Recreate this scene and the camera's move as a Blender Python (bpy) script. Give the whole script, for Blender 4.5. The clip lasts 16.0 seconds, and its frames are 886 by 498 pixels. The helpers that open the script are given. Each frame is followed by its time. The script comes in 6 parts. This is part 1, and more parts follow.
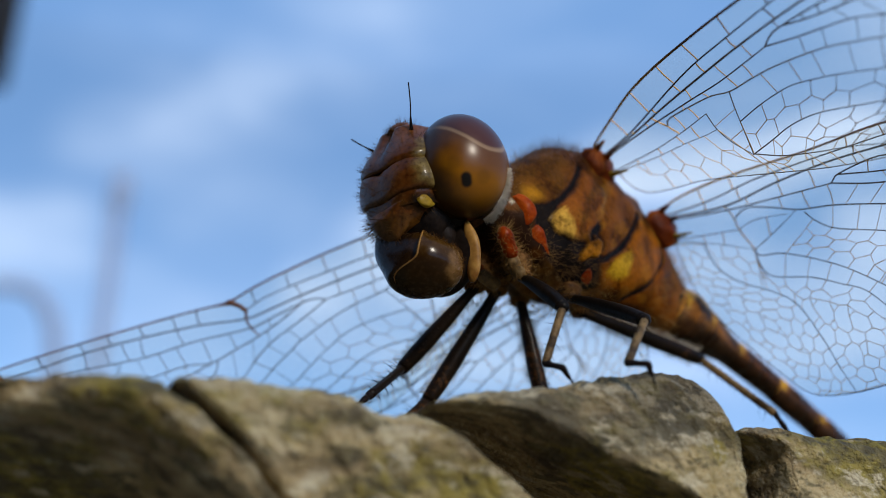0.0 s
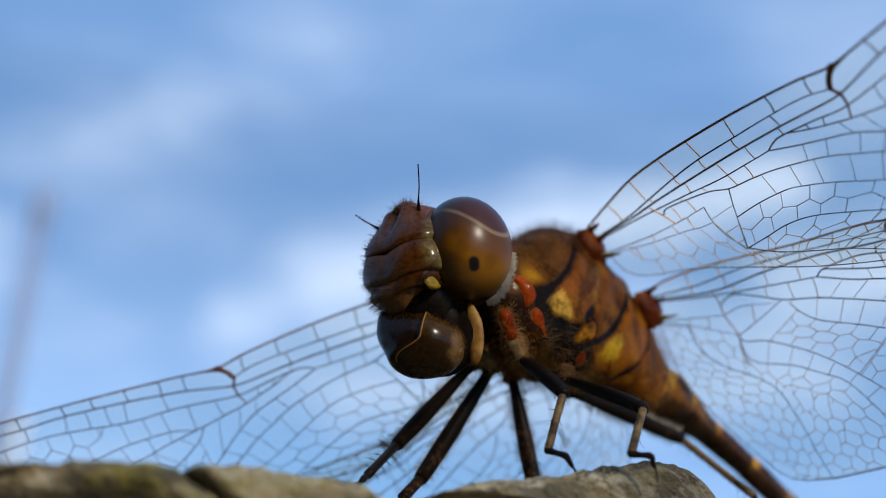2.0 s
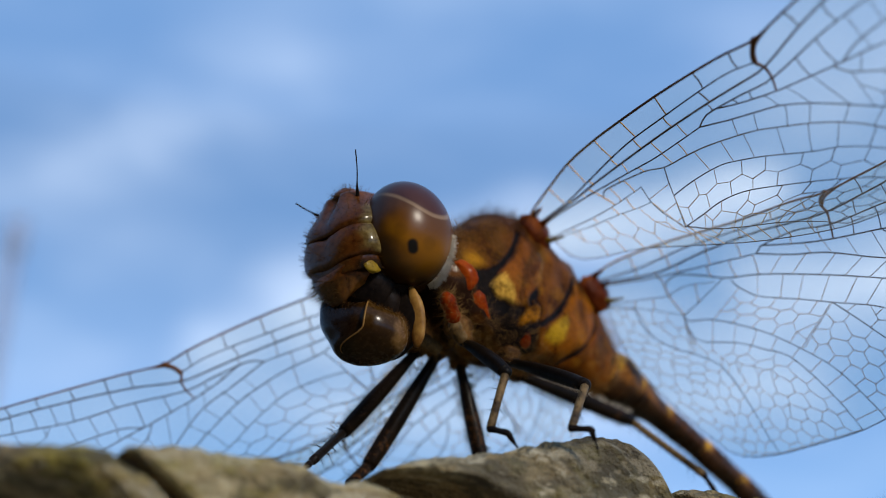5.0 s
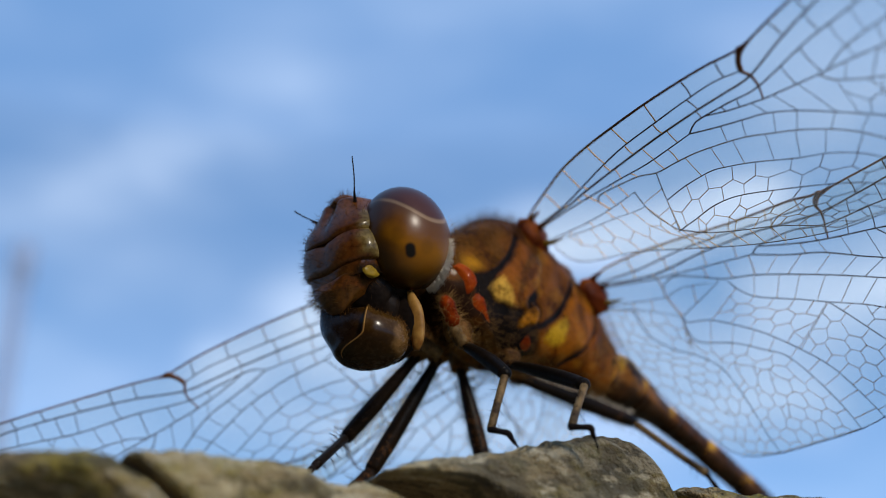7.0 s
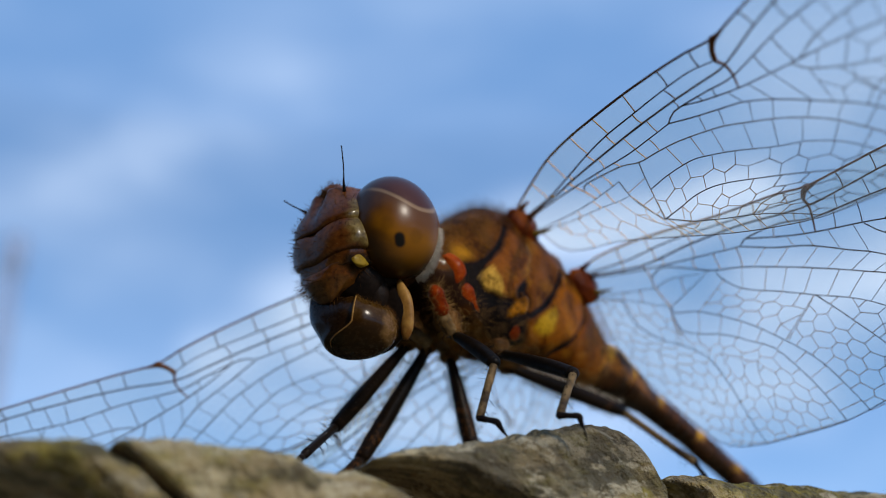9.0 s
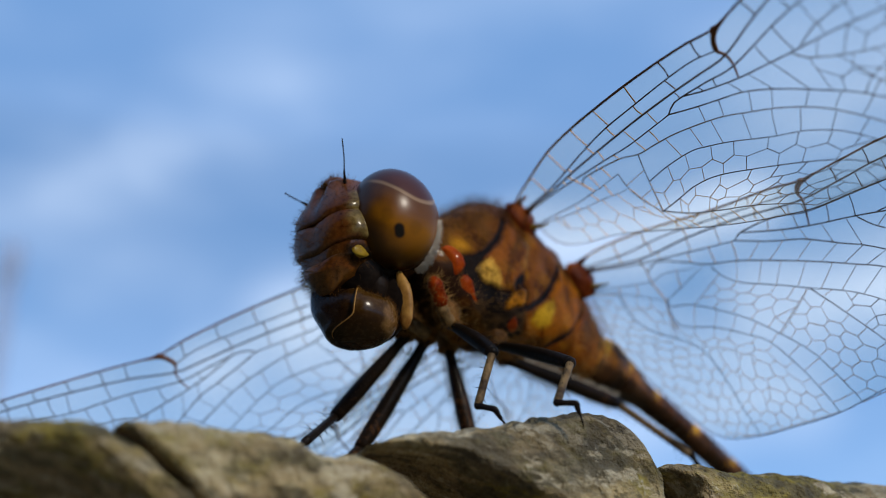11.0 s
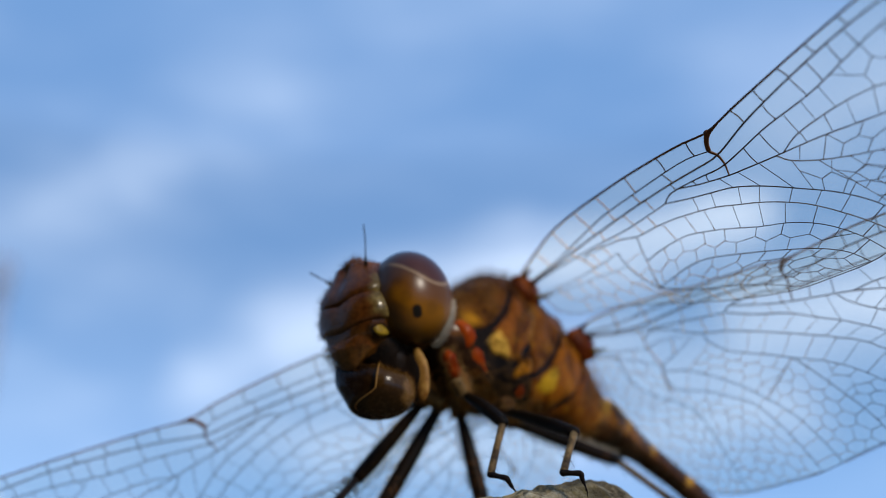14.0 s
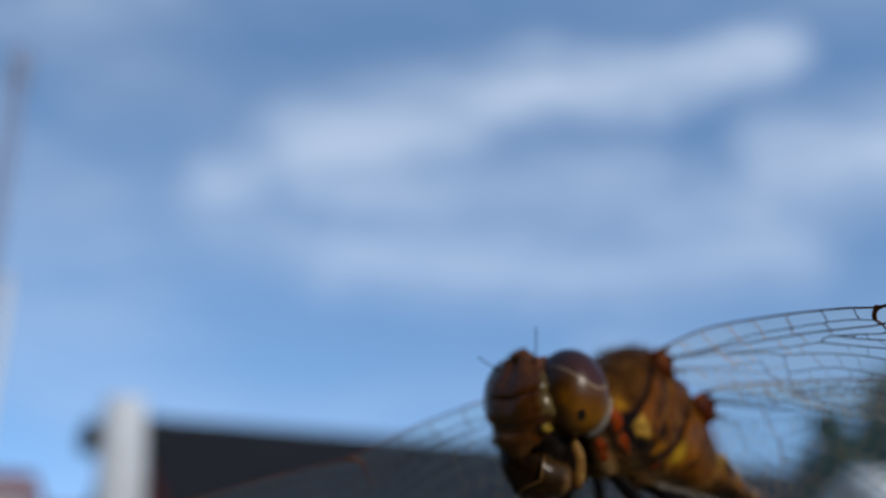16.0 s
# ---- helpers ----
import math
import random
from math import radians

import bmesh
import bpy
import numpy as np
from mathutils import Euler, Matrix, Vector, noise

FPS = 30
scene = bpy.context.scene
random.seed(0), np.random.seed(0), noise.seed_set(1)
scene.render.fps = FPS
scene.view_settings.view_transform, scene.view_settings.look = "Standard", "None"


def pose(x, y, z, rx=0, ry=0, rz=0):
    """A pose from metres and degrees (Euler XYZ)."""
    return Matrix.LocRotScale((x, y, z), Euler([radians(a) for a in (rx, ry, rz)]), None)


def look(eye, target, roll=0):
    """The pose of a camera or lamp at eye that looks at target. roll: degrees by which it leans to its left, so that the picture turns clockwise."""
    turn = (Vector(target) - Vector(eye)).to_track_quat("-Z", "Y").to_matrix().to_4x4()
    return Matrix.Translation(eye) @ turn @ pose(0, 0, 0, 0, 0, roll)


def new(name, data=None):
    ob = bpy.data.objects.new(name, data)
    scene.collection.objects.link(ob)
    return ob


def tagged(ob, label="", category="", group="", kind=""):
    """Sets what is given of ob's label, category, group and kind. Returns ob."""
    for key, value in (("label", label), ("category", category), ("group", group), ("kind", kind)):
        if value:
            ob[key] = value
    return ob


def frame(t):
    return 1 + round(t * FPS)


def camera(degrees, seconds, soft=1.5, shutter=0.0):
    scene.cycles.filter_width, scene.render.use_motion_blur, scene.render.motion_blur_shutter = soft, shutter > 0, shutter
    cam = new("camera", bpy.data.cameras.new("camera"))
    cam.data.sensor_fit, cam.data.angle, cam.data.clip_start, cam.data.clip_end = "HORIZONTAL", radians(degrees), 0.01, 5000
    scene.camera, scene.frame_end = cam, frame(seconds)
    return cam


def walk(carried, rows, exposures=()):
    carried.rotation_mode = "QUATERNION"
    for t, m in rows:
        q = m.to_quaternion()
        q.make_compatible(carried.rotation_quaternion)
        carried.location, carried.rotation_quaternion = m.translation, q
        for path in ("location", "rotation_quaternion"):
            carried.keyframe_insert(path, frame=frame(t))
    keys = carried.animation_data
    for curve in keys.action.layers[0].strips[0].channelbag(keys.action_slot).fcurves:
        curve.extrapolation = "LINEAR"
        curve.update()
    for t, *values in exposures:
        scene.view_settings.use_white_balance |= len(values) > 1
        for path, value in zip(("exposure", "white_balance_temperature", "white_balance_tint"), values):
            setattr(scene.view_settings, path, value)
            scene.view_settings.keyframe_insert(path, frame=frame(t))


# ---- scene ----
import functools
# One unit of building length below is a millimetre; MM turns it into metres.
MM = 0.001
TOP = 1.2                       # height over the ground of the first eye's level, metres

# ---- camera ----
cam = camera(48.06, 16.0, 0.95)
cam.data.dof.use_dof = True
cam.data.dof.focus_distance = 0.0378
cam.data.dof.aperture_fstop = 34.0
WALK = [
    (0.0, 1.034, 1.150, 1.375, 20.958, -0.906, 5.096),
    (0.5, 0.546, 0.833, 2.007, 21.509, -2.047, 3.999),
    (1.0, -0.437, 0.427, 2.272, 22.036, -2.022, 2.197),
    (1.5, -2.268, -0.210, 3.327, 22.364, -1.681, 0.580),
    (2.0, -1.843, -0.087, 2.935, 22.863, -1.465, 0.444),
    (2.5, -1.986, -0.138, 3.044, 23.067, -1.248, 0.261),
    (3.0, -2.537, -0.273, 3.334, 23.359, -1.115, -0.275),
    (3.5, -2.734, -0.371, 3.519, 23.445, -1.198, -0.470),
    (4.0, -2.441, -0.187, 3.218, 23.625, -0.533, -0.515),
    (4.5, -2.281, -0.094, 2.969, 23.786, -0.090, -0.728),
    (5.0, -0.392, 0.322, 1.659, 23.919, 0.572, -0.108),
    (5.2, -0.764, 0.294, 2.029, 23.895, 0.928, -0.063),
    (7.5, 0.050, 0.212, 0.957, 24.976, 1.602, 0.735),
    (8.0, 0.058, 0.241, 0.969, 24.693, 1.933, 0.370),
    (8.5, 0.081, 0.257, 0.987, 24.640, 1.754, 0.344),
    (9.0, 0.067, 0.211, 0.953, 24.400, 1.685, 0.335),
    (11.5, -0.047, 0.008, 0.026, 25.004, 1.658, 0.056),
    (12.0, 0.012, 0.011, 0.056, 25.032, 1.877, 0.020),
    (12.5, 0.000, 0.000, 0.000, 25.000, 2.000, 0.000),
    (13.0, 0.076, 0.154, -0.300, 25.118, 2.587, -0.035),
    (13.5, -0.482, -0.292, -0.545, 25.453, 2.400, 0.043),
    (14.0, -0.912, -4.306, 1.183, 25.641, 1.968, -0.218),
    (14.5, 3.974, -9.413, 4.777, 25.137, 0.783, -0.655),
    (15.0, -0.862, -10.991, 7.363, 17.771, 0.978, 0.806),
    (15.5, -4.595, -11.469, 9.871, 16.398, -0.407, 0.803),
    (16.0, -8.227, -12.263, 11.948, 15.221, -2.098, -0.784),
]


def eye_pose(x, y, z, pitch, roll, yaw):
    return pose(x * MM, y * MM, TOP + z * MM, 90 + pitch, roll, yaw)


walk(cam, [(t, eye_pose(*r)) for t, *r in WALK], exposures=[(0.0, 1.06), (0.8, 1.06), (1.5, 1.0), (13.8, 1.0), (14.6, 0.86), (15.2, 0.63), (16.0, 0.50)])

# ---- light ----
SUN = Vector((0.50, -0.74, 0.42)).normalized()
world = bpy.data.worlds.new("world")
scene.world = world
world.use_nodes = True


def sky_nodes():
    nt = world.node_tree
    nt.nodes.clear()
    N, link = nt.nodes.new, nt.links.new
    out, bg = N("ShaderNodeOutputWorld"), N("ShaderNodeBackground")
    sky = N("ShaderNodeTexSky")
    sky.sky_type, sky.sun_disc = "NISHITA", False
    sky.sun_elevation = math.asin(SUN.z)
    sky.sun_rotation = math.atan2(SUN.x, SUN.y)
    sky.air_density, sky.dust_density, sky.ozone_density = 1.0, 0.1, 2.0
    co = N("ShaderNodeTexCoord")
    # clear air: little whitening towards the horizon
    lift = N("ShaderNodeVectorMath")
    link(co.outputs["Generated"], lift.inputs[0])
    lift.inputs[1].default_value = (0, 0, 0.48)
    link(lift.outputs[0], sky.inputs["Vector"])

    def math_node(op, a, b=None, clamp=False):
        m = N("ShaderNodeMath")
        m.operation, m.use_clamp = op, clamp
        for i, v in enumerate((a, b)):
            if v is None:
                continue
            if isinstance(v, (int, float)):
                m.inputs[i].default_value = v
            else:
                link(v, m.inputs[i])
        return m.outputs[0]

    warp = N("ShaderNodeTexNoise")
    warp.inputs["Scale"].default_value, warp.inputs["Detail"].default_value = 6.0, 5.0
    link(co.outputs["Generated"], warp.inputs["Vector"])
    sub = N("ShaderNodeVectorMath")
    sub.operation = "SUBTRACT"
    link(warp.outputs["Color"], sub.inputs[0])
    sub.inputs[1].default_value = (0.5, 0.5, 0.5)
    mul = N("ShaderNodeVectorMath")
    mul.operation = "SCALE"
    link(sub.outputs[0], mul.inputs[0])
    mul.inputs["Scale"].default_value = 0.045
    add = N("ShaderNodeVectorMath")
    link(co.outputs["Generated"], add.inputs[0])
    link(mul.outputs[0], add.inputs[1])
    way = add.outputs[0]

    total = None
    for (ax, ay, az), (bx, by, bz), width, amount in CLOUDS:
        a, b = Vector((ax, ay, az)), Vector((bx, by, bz))
        d = N("ShaderNodeVectorMath")
        d.operation = "SUBTRACT"
        link(way, d.inputs[0])
        d.inputs[1].default_value = a
        dot = N("ShaderNodeVectorMath")
        dot.operation = "DOT_PRODUCT"
        link(d.outputs[0], dot.inputs[0])
        dot.inputs[1].default_value = (b - a) / max((b - a).length_squared, 1e-6)
        k = math_node("MULTIPLY", dot.outputs["Value"], 1.0, True)
        on = N("ShaderNodeVectorMath")
        on.operation = "SCALE"
        on.inputs[0].default_value = b - a
        link(k, on.inputs["Scale"])
        gap = N("ShaderNodeVectorMath")
        gap.operation = "DISTANCE"
        link(d.outputs[0], gap.inputs[0])
        link(on.outputs[0], gap.inputs[1])
        r = N("ShaderNodeMapRange")
        r.interpolation_type = "SMOOTHSTEP"
        link(gap.outputs["Value"], r.inputs["Value"])
        r.inputs["From Min"].default_value, r.inputs["From Max"].default_value = 0.0, width
        r.inputs["To Min"].default_value, r.inputs["To Max"].default_value = amount, 0.0
        total = r.outputs[0] if total is None else math_node("MAXIMUM", total, r.outputs[0])

    # thin high veil over the whole sky
    stretch = N("ShaderNodeMapping")
    stretch.inputs["Rotation"].default_value = (0.2, 0.5, 0.3)
    stretch.inputs["Scale"].default_value = (1.0, 1.6, 3.0)
    link(way, stretch.inputs["Vector"])
    veil = N("ShaderNodeTexNoise")
    veil.inputs["Scale"].default_value, veil.inputs["Detail"].default_value = 2.6, 6.0
    link(stretch.outputs[0], veil.inputs["Vector"])
    rv = N("ShaderNodeMapRange")
    rv.interpolation_type = "SMOOTHSTEP"
    link(veil.outputs["Fac"], rv.inputs["Value"])
    rv.inputs["From Min"].default_value, rv.inputs["From Max"].default_value = 0.36, 0.80
    rv.inputs["To Max"].default_value = 0.21
    total = math_node("ADD", total, rv.outputs[0], True)
    fine = N("ShaderNodeTexNoise")
    fine.inputs["Scale"].default_value, fine.inputs["Detail"].default_value = 16.0, 7.0
    comb = N("ShaderNodeMapping")
    comb.inputs["Rotation"].default_value = (0.0, 0.25, 0.0)
    comb.inputs["Scale"].default_value = (0.45, 1.0, 1.5)
    link(way, comb.inputs["Vector"]), link(comb.outputs[0], fine.inputs["Vector"])
    rf = N("ShaderNodeMapRange")
    link(fine.outputs["Fac"], rf.inputs["Value"])
    rf.inputs["From Min"].default_value, rf.inputs["From Max"].default_value = 0.32, 0.66
    rf.inputs["To Min"].default_value, rf.inputs["To Max"].default_value = 0.58, 1.10
    total = math_node("MULTIPLY", total, rf.outputs[0], True)
    mix = N("ShaderNodeMix")
    mix.data_type = "RGBA"
    link(total, mix.inputs["Factor"])
    deep = N("ShaderNodeVectorMath")
    deep.operation = "MULTIPLY"
    link(sky.outputs[0], deep.inputs[0])
    deep.inputs[1].default_value = SKY_TINT
    link(deep.outputs[0], mix.inputs["A"])
    mix.inputs["B"].default_value = CLOUD_WHITE
    link(mix.outputs["Result"], bg.inputs["Color"])
    bg.inputs["Strength"].default_value = SKY
    link(bg.outputs[0], out.inputs["Surface"])


SKY = 0.15
SKY_TINT = (1.10, 1.25, 1.28)
CLOUD_WHITE = (3.7, 4.2, 5.0, 1)
# cloud streaks as arcs of the sky: from, to, breadth, thickness of cover
CLOUDS = [
    ((-0.215, 0.927, 0.308), (-0.13, 0.922, 0.352), 0.056, 0.36),
    ((-0.13, 0.924, 0.350), (0.02, 0.919, 0.382), 0.086, 0.48),
    ((0.02, 0.915, 0.388), (0.09, 0.905, 0.418), 0.072, 0.49),
    ((0.09, 0.905, 0.415), (0.20, 0.888, 0.412), 0.058, 0.53),
    ((0.20, 0.888, 0.412), (0.305, 0.847, 0.434), 0.050, 0.54),
    ((-0.21, 0.94, 0.285), (-0.10, 0.965, 0.255), 0.060, 0.20),
    ((-0.10, 0.965, 0.255), (0.13, 0.962, 0.247), 0.075, 0.26),
    ((0.13, 0.962, 0.247), (0.34, 0.91, 0.25), 0.065, 0.25),
    ((-0.08, 0.945, 0.318), (0.20, 0.921, 0.325), 0.070, 0.28),
    ((0.33, 0.88, 0.345), (0.46, 0.82, 0.345), 0.085, 0.40),
    ((-0.275, 0.828, 0.489), (-0.255, 0.825, 0.50), 0.060, 0.15),
    ((-0.196, 0.806, 0.559), (-0.15, 0.80, 0.575), 0.10, 0.10),
    ((-0.403, 0.809, 0.427), (-0.32, 0.83, 0.455), 0.07, 0.12),
    ((-0.443, 0.828, 0.343), (-0.52, 0.79, 0.33), 0.06, 0.34),
    ((0.36, 0.77, 0.53), (0.47, 0.72, 0.50), 0.14, 0.16),
    ((0.20, 0.925, 0.315), (0.30, 0.905, 0.305), 0.080, 0.24),
]
sky_nodes()
sun = new("sun", bpy.data.lights.new("sun", "SUN"))
sun.data.energy, sun.data.angle, sun.data.color = 1.25, radians(8), (1.0, 0.91, 0.78)
sun.matrix_world = look(SUN * 20, (0, 0, 0))

# ---- materials ----


def material(name, rough=0.5, metal=0.0, coat=0.0, ior=1.5):
    m = bpy.data.materials.new(name)
    m.use_nodes = True
    p = m.node_tree.nodes["Principled BSDF"]
    p.inputs["Roughness"].default_value, p.inputs["Metallic"].default_value = rough, metal
    p.inputs["Coat Weight"].default_value, p.inputs["IOR"].default_value, p.inputs["Coat Roughness"].default_value = coat, ior, 0.07
    return m, m.node_tree, p


def mottled(name, stops, scale, rough=0.5, bump=0.0, fine=0.0, detail=6.0, metal=0.0, coat=0.0, stretch=(1, 1, 1), spec=0.15):
    """A surface whose colour runs over the stops with noise, at two sizes, with relief. scale: patches a metre."""
    m, nt, p = material(name, rough, metal, coat)
    N, link = nt.nodes.new, nt.links.new
    co, mp = N("ShaderNodeTexCoord"), N("ShaderNodeMapping")
    mp.inputs["Scale"].default_value = stretch
    link(co.outputs["Object"], mp.inputs["Vector"])
    a, b = N("ShaderNodeTexNoise"), N("ShaderNodeTexNoise")
    a.inputs["Scale"].default_value, a.inputs["Detail"].default_value = scale, detail
    b.inputs["Scale"].default_value, b.inputs["Detail"].default_value = fine or scale * 7, 4.0
    link(mp.outputs[0], a.inputs["Vector"]), link(mp.outputs[0], b.inputs["Vector"])
    mix = N("ShaderNodeMix")
    mix.inputs["Factor"].default_value = 0.35
    link(a.outputs["Fac"], mix.inputs["A"]), link(b.outputs["Fac"], mix.inputs["B"])
    ramp = N("ShaderNodeValToRGB")
    ramp.color_ramp.elements[0].position, ramp.color_ramp.elements[0].color = stops[0][0], (*stops[0][1], 1)
    ramp.color_ramp.elements[1].position, ramp.color_ramp.elements[1].color = stops[-1][0], (*stops[-1][1], 1)
    for at, c in stops[1:-1]:
        ramp.color_ramp.elements.new(at).color = (*c, 1)
    link(mix.outputs["Result"], ramp.inputs["Fac"])
    link(ramp.outputs["Color"], p.inputs["Base Color"])
    p.inputs["Specular IOR Level"].default_value = spec
    rr = N("ShaderNodeMapRange")
    link(b.outputs["Fac"], rr.inputs["Value"])
    rr.inputs["To Min"].default_value, rr.inputs["To Max"].default_value = max(rough - 0.12, 0.03), min(rough + 0.15, 1)
    link(rr.outputs[0], p.inputs["Roughness"])
    if bump:
        bp = N("ShaderNodeBump")
        bp.inputs["Strength"].default_value, bp.inputs["Distance"].default_value = 0.7, bump
        link(mix.outputs["Result"], bp.inputs["Height"])
        link(bp.outputs[0], p.inputs["Normal"])
    return m


HINGE = mottled("hinge_cuticle", [(0.34, (0.05, 0.008, 0.001)), (0.5, (0.11, 0.020, 0.002)), (0.68, (0.26, 0.068, 0.006))], 800, 0.45, 0.00005, 5000, spec=0.08)
HIP = mottled("hip_cuticle", [(0.36, (0.010, 0.005, 0.003)), (0.5, (0.09, 0.038, 0.010)), (0.68, (0.28, 0.115, 0.03))], 800, 0.5, 0.00005, 5000, spec=0.08)
YELLOW = mottled("yellow_cuticle", [(0.36, (0.09, 0.05, 0.004)), (0.62, (0.30, 0.19, 0.012))], 1100, 0.38, 0.00005, 6000, spec=0.35)
RED = mottled("red_cuticle", [(0.34, (0.05, 0.006, 0.001)), (0.5, (0.20, 0.024, 0.002)), (0.66, (0.33, 0.055, 0.005))], 900, 0.36, 0.00005, 6000, spec=0.03, coat=0.06)
BLACK = mottled("black_cuticle", [(0.36, (0.004, 0.003, 0.003)), (0.64, (0.018, 0.012, 0.009))], 1100, 0.42, 0.00008, 6000, spec=0.04, coat=0.05)
AMBER = mottled("amber_cuticle", [(0.36, (0.16, 0.05, 0.006)), (0.64, (0.46, 0.20, 0.02))], 900, 0.42, 0.00004, 5000, spec=0.08)
LEG = mottled("leg_cuticle", [(0.36, (0.004, 0.003, 0.002)), (0.58, (0.012, 0.007, 0.004)), (0.70, (0.12, 0.05, 0.016))], 380, 0.4, 0.00006, 5000, spec=0.07, coat=0.04)
HORN = mottled("pale_horn", [(0.36, (0.14, 0.055, 0.010)), (0.64, (0.36, 0.19, 0.045))], 1100, 0.42, 0.00005, 5000)
SHIN = mottled("shin_cuticle", [(0.36, (0.03, 0.016, 0.006)), (0.64, (0.26, 0.16, 0.065))], 1100, 0.5, 0.00005, 5000)
HAIR = mottled("hair", [(0.3, (0.02, 0.009, 0.003)), (0.7, (0.12, 0.055, 0.014))], 900, 0.6, spec=0.02)
FUZZ = mottled("fuzz", [(0.3, (0.10, 0.05, 0.014)), (0.7, (0.38, 0.21, 0.07))], 900, 0.6, spec=0.05)
PALE_HAIR = mottled("pale_hair", [(0.3, (0.40, 0.34, 0.26)), (0.7, (0.64, 0.57, 0.47))], 900, 0.6)
STIGMA = mottled("wing_stigma", [(0.36, (0.10, 0.018, 0.005)), (0.64, (0.26, 0.055, 0.012))], 600, 0.45, fine=3000)



def pigmented(name, rough, spec, coat=0.0, scale=1100, bump=0.00005, depth=(0.22, 1.6)):
    """A cuticle whose markings lie in the mesh's pigment, with grain and blotches over them."""
    m = mottled(name, [(0.34, (depth[0], depth[0] * 0.85, depth[0] * 0.7)), (0.5, (0.9, 0.88, 0.85)), (0.66, (depth[1],) * 3)], scale, rough, bump, 6000, coat=coat, spec=spec)
    nt = m.node_tree
    p = nt.nodes["Principled BSDF"]
    old = p.inputs["Base Color"].links[0].from_socket
    at, mul = nt.nodes.new("ShaderNodeAttribute"), nt.nodes.new("ShaderNodeMix")
    at.attribute_name = "pigment"
    mul.data_type, mul.blend_type = "RGBA", "MULTIPLY"
    mul.inputs["Factor"].default_value = 1.0
    nt.links.new(at.outputs["Color"], mul.inputs["A"]), nt.links.new(old, mul.inputs["B"])
    nt.links.new(mul.outputs["Result"], p.inputs["Base Color"])
    return m


CUTICLE = pigmented("thorax_cuticle", 0.40, 0.05, 0.04, 950, 0.00012, (0.20, 1.4))
CUTICLE.node_tree.nodes["Principled BSDF"].inputs["Specular Tint"].default_value = (1.0, 0.62, 0.28, 1)
FACE = pigmented("face_cuticle", 0.30, 0.05, 0.36, 700, 0.00003, (0.3, 1.5))
LABIUM = pigmented("labium_cuticle", 0.24, 0.05, 0.28, 420, 0.00002, (0.45, 1.4))
FACE.node_tree.nodes["Principled BSDF"].inputs["Coat Roughness"].default_value = 0.13
LABIUM.node_tree.nodes["Principled BSDF"].inputs["Coat Roughness"].default_value = 0.17
SHELL = pigmented("abdomen_cuticle", 0.42, 0.08, 0.0, 800)


def vein_material(name, far_stops, near_stop, reach):
    """Wing veins: amber at the wing's root, dark further out."""
    m = mottled(name, far_stops, 300, 0.42, spec=0.15)
    nt = m.node_tree
    N, link = nt.nodes.new, nt.links.new
    p = nt.nodes["Principled BSDF"]
    old = p.inputs["Base Color"].links[0].from_socket
    co, sep, r, x = N("ShaderNodeTexCoord"), N("ShaderNodeSeparateXYZ"), N("ShaderNodeMapRange"), N("ShaderNodeMix")
    link(co.outputs["Object"], sep.inputs[0]), link(sep.outputs["X"], r.inputs["Value"])
    r.inputs["From Min"].default_value, r.inputs["From Max"].default_value = reach[0] * MM, reach[1] * MM
    x.data_type = "RGBA"
    link(r.outputs[0], x.inputs["Factor"]), link(old, x.inputs["B"])
    x.inputs["A"].default_value = (*near_stop, 1)
    link(x.outputs["Result"], p.inputs["Base Color"])
    return m


VEIN = vein_material("wing_vein", [(0.35, (0.014, 0.008, 0.005)), (0.65, (0.06, 0.026, 0.010))], (0.13, 0.05, 0.012), (0.5, 5.0))
CROSS = vein_material("cross_vein", [(0.35, (0.014, 0.008, 0.005)), (0.65, (0.06, 0.026, 0.010))], (0.80, 0.42, 0.10), (5.0, 12.0))
COSTA = vein_material("wing_costa", [(0.3, (0.04, 0.014, 0.006)), (0.65, (0.17, 0.058, 0.014))], (0.56, 0.29, 0.05), (1.5, 8.5))


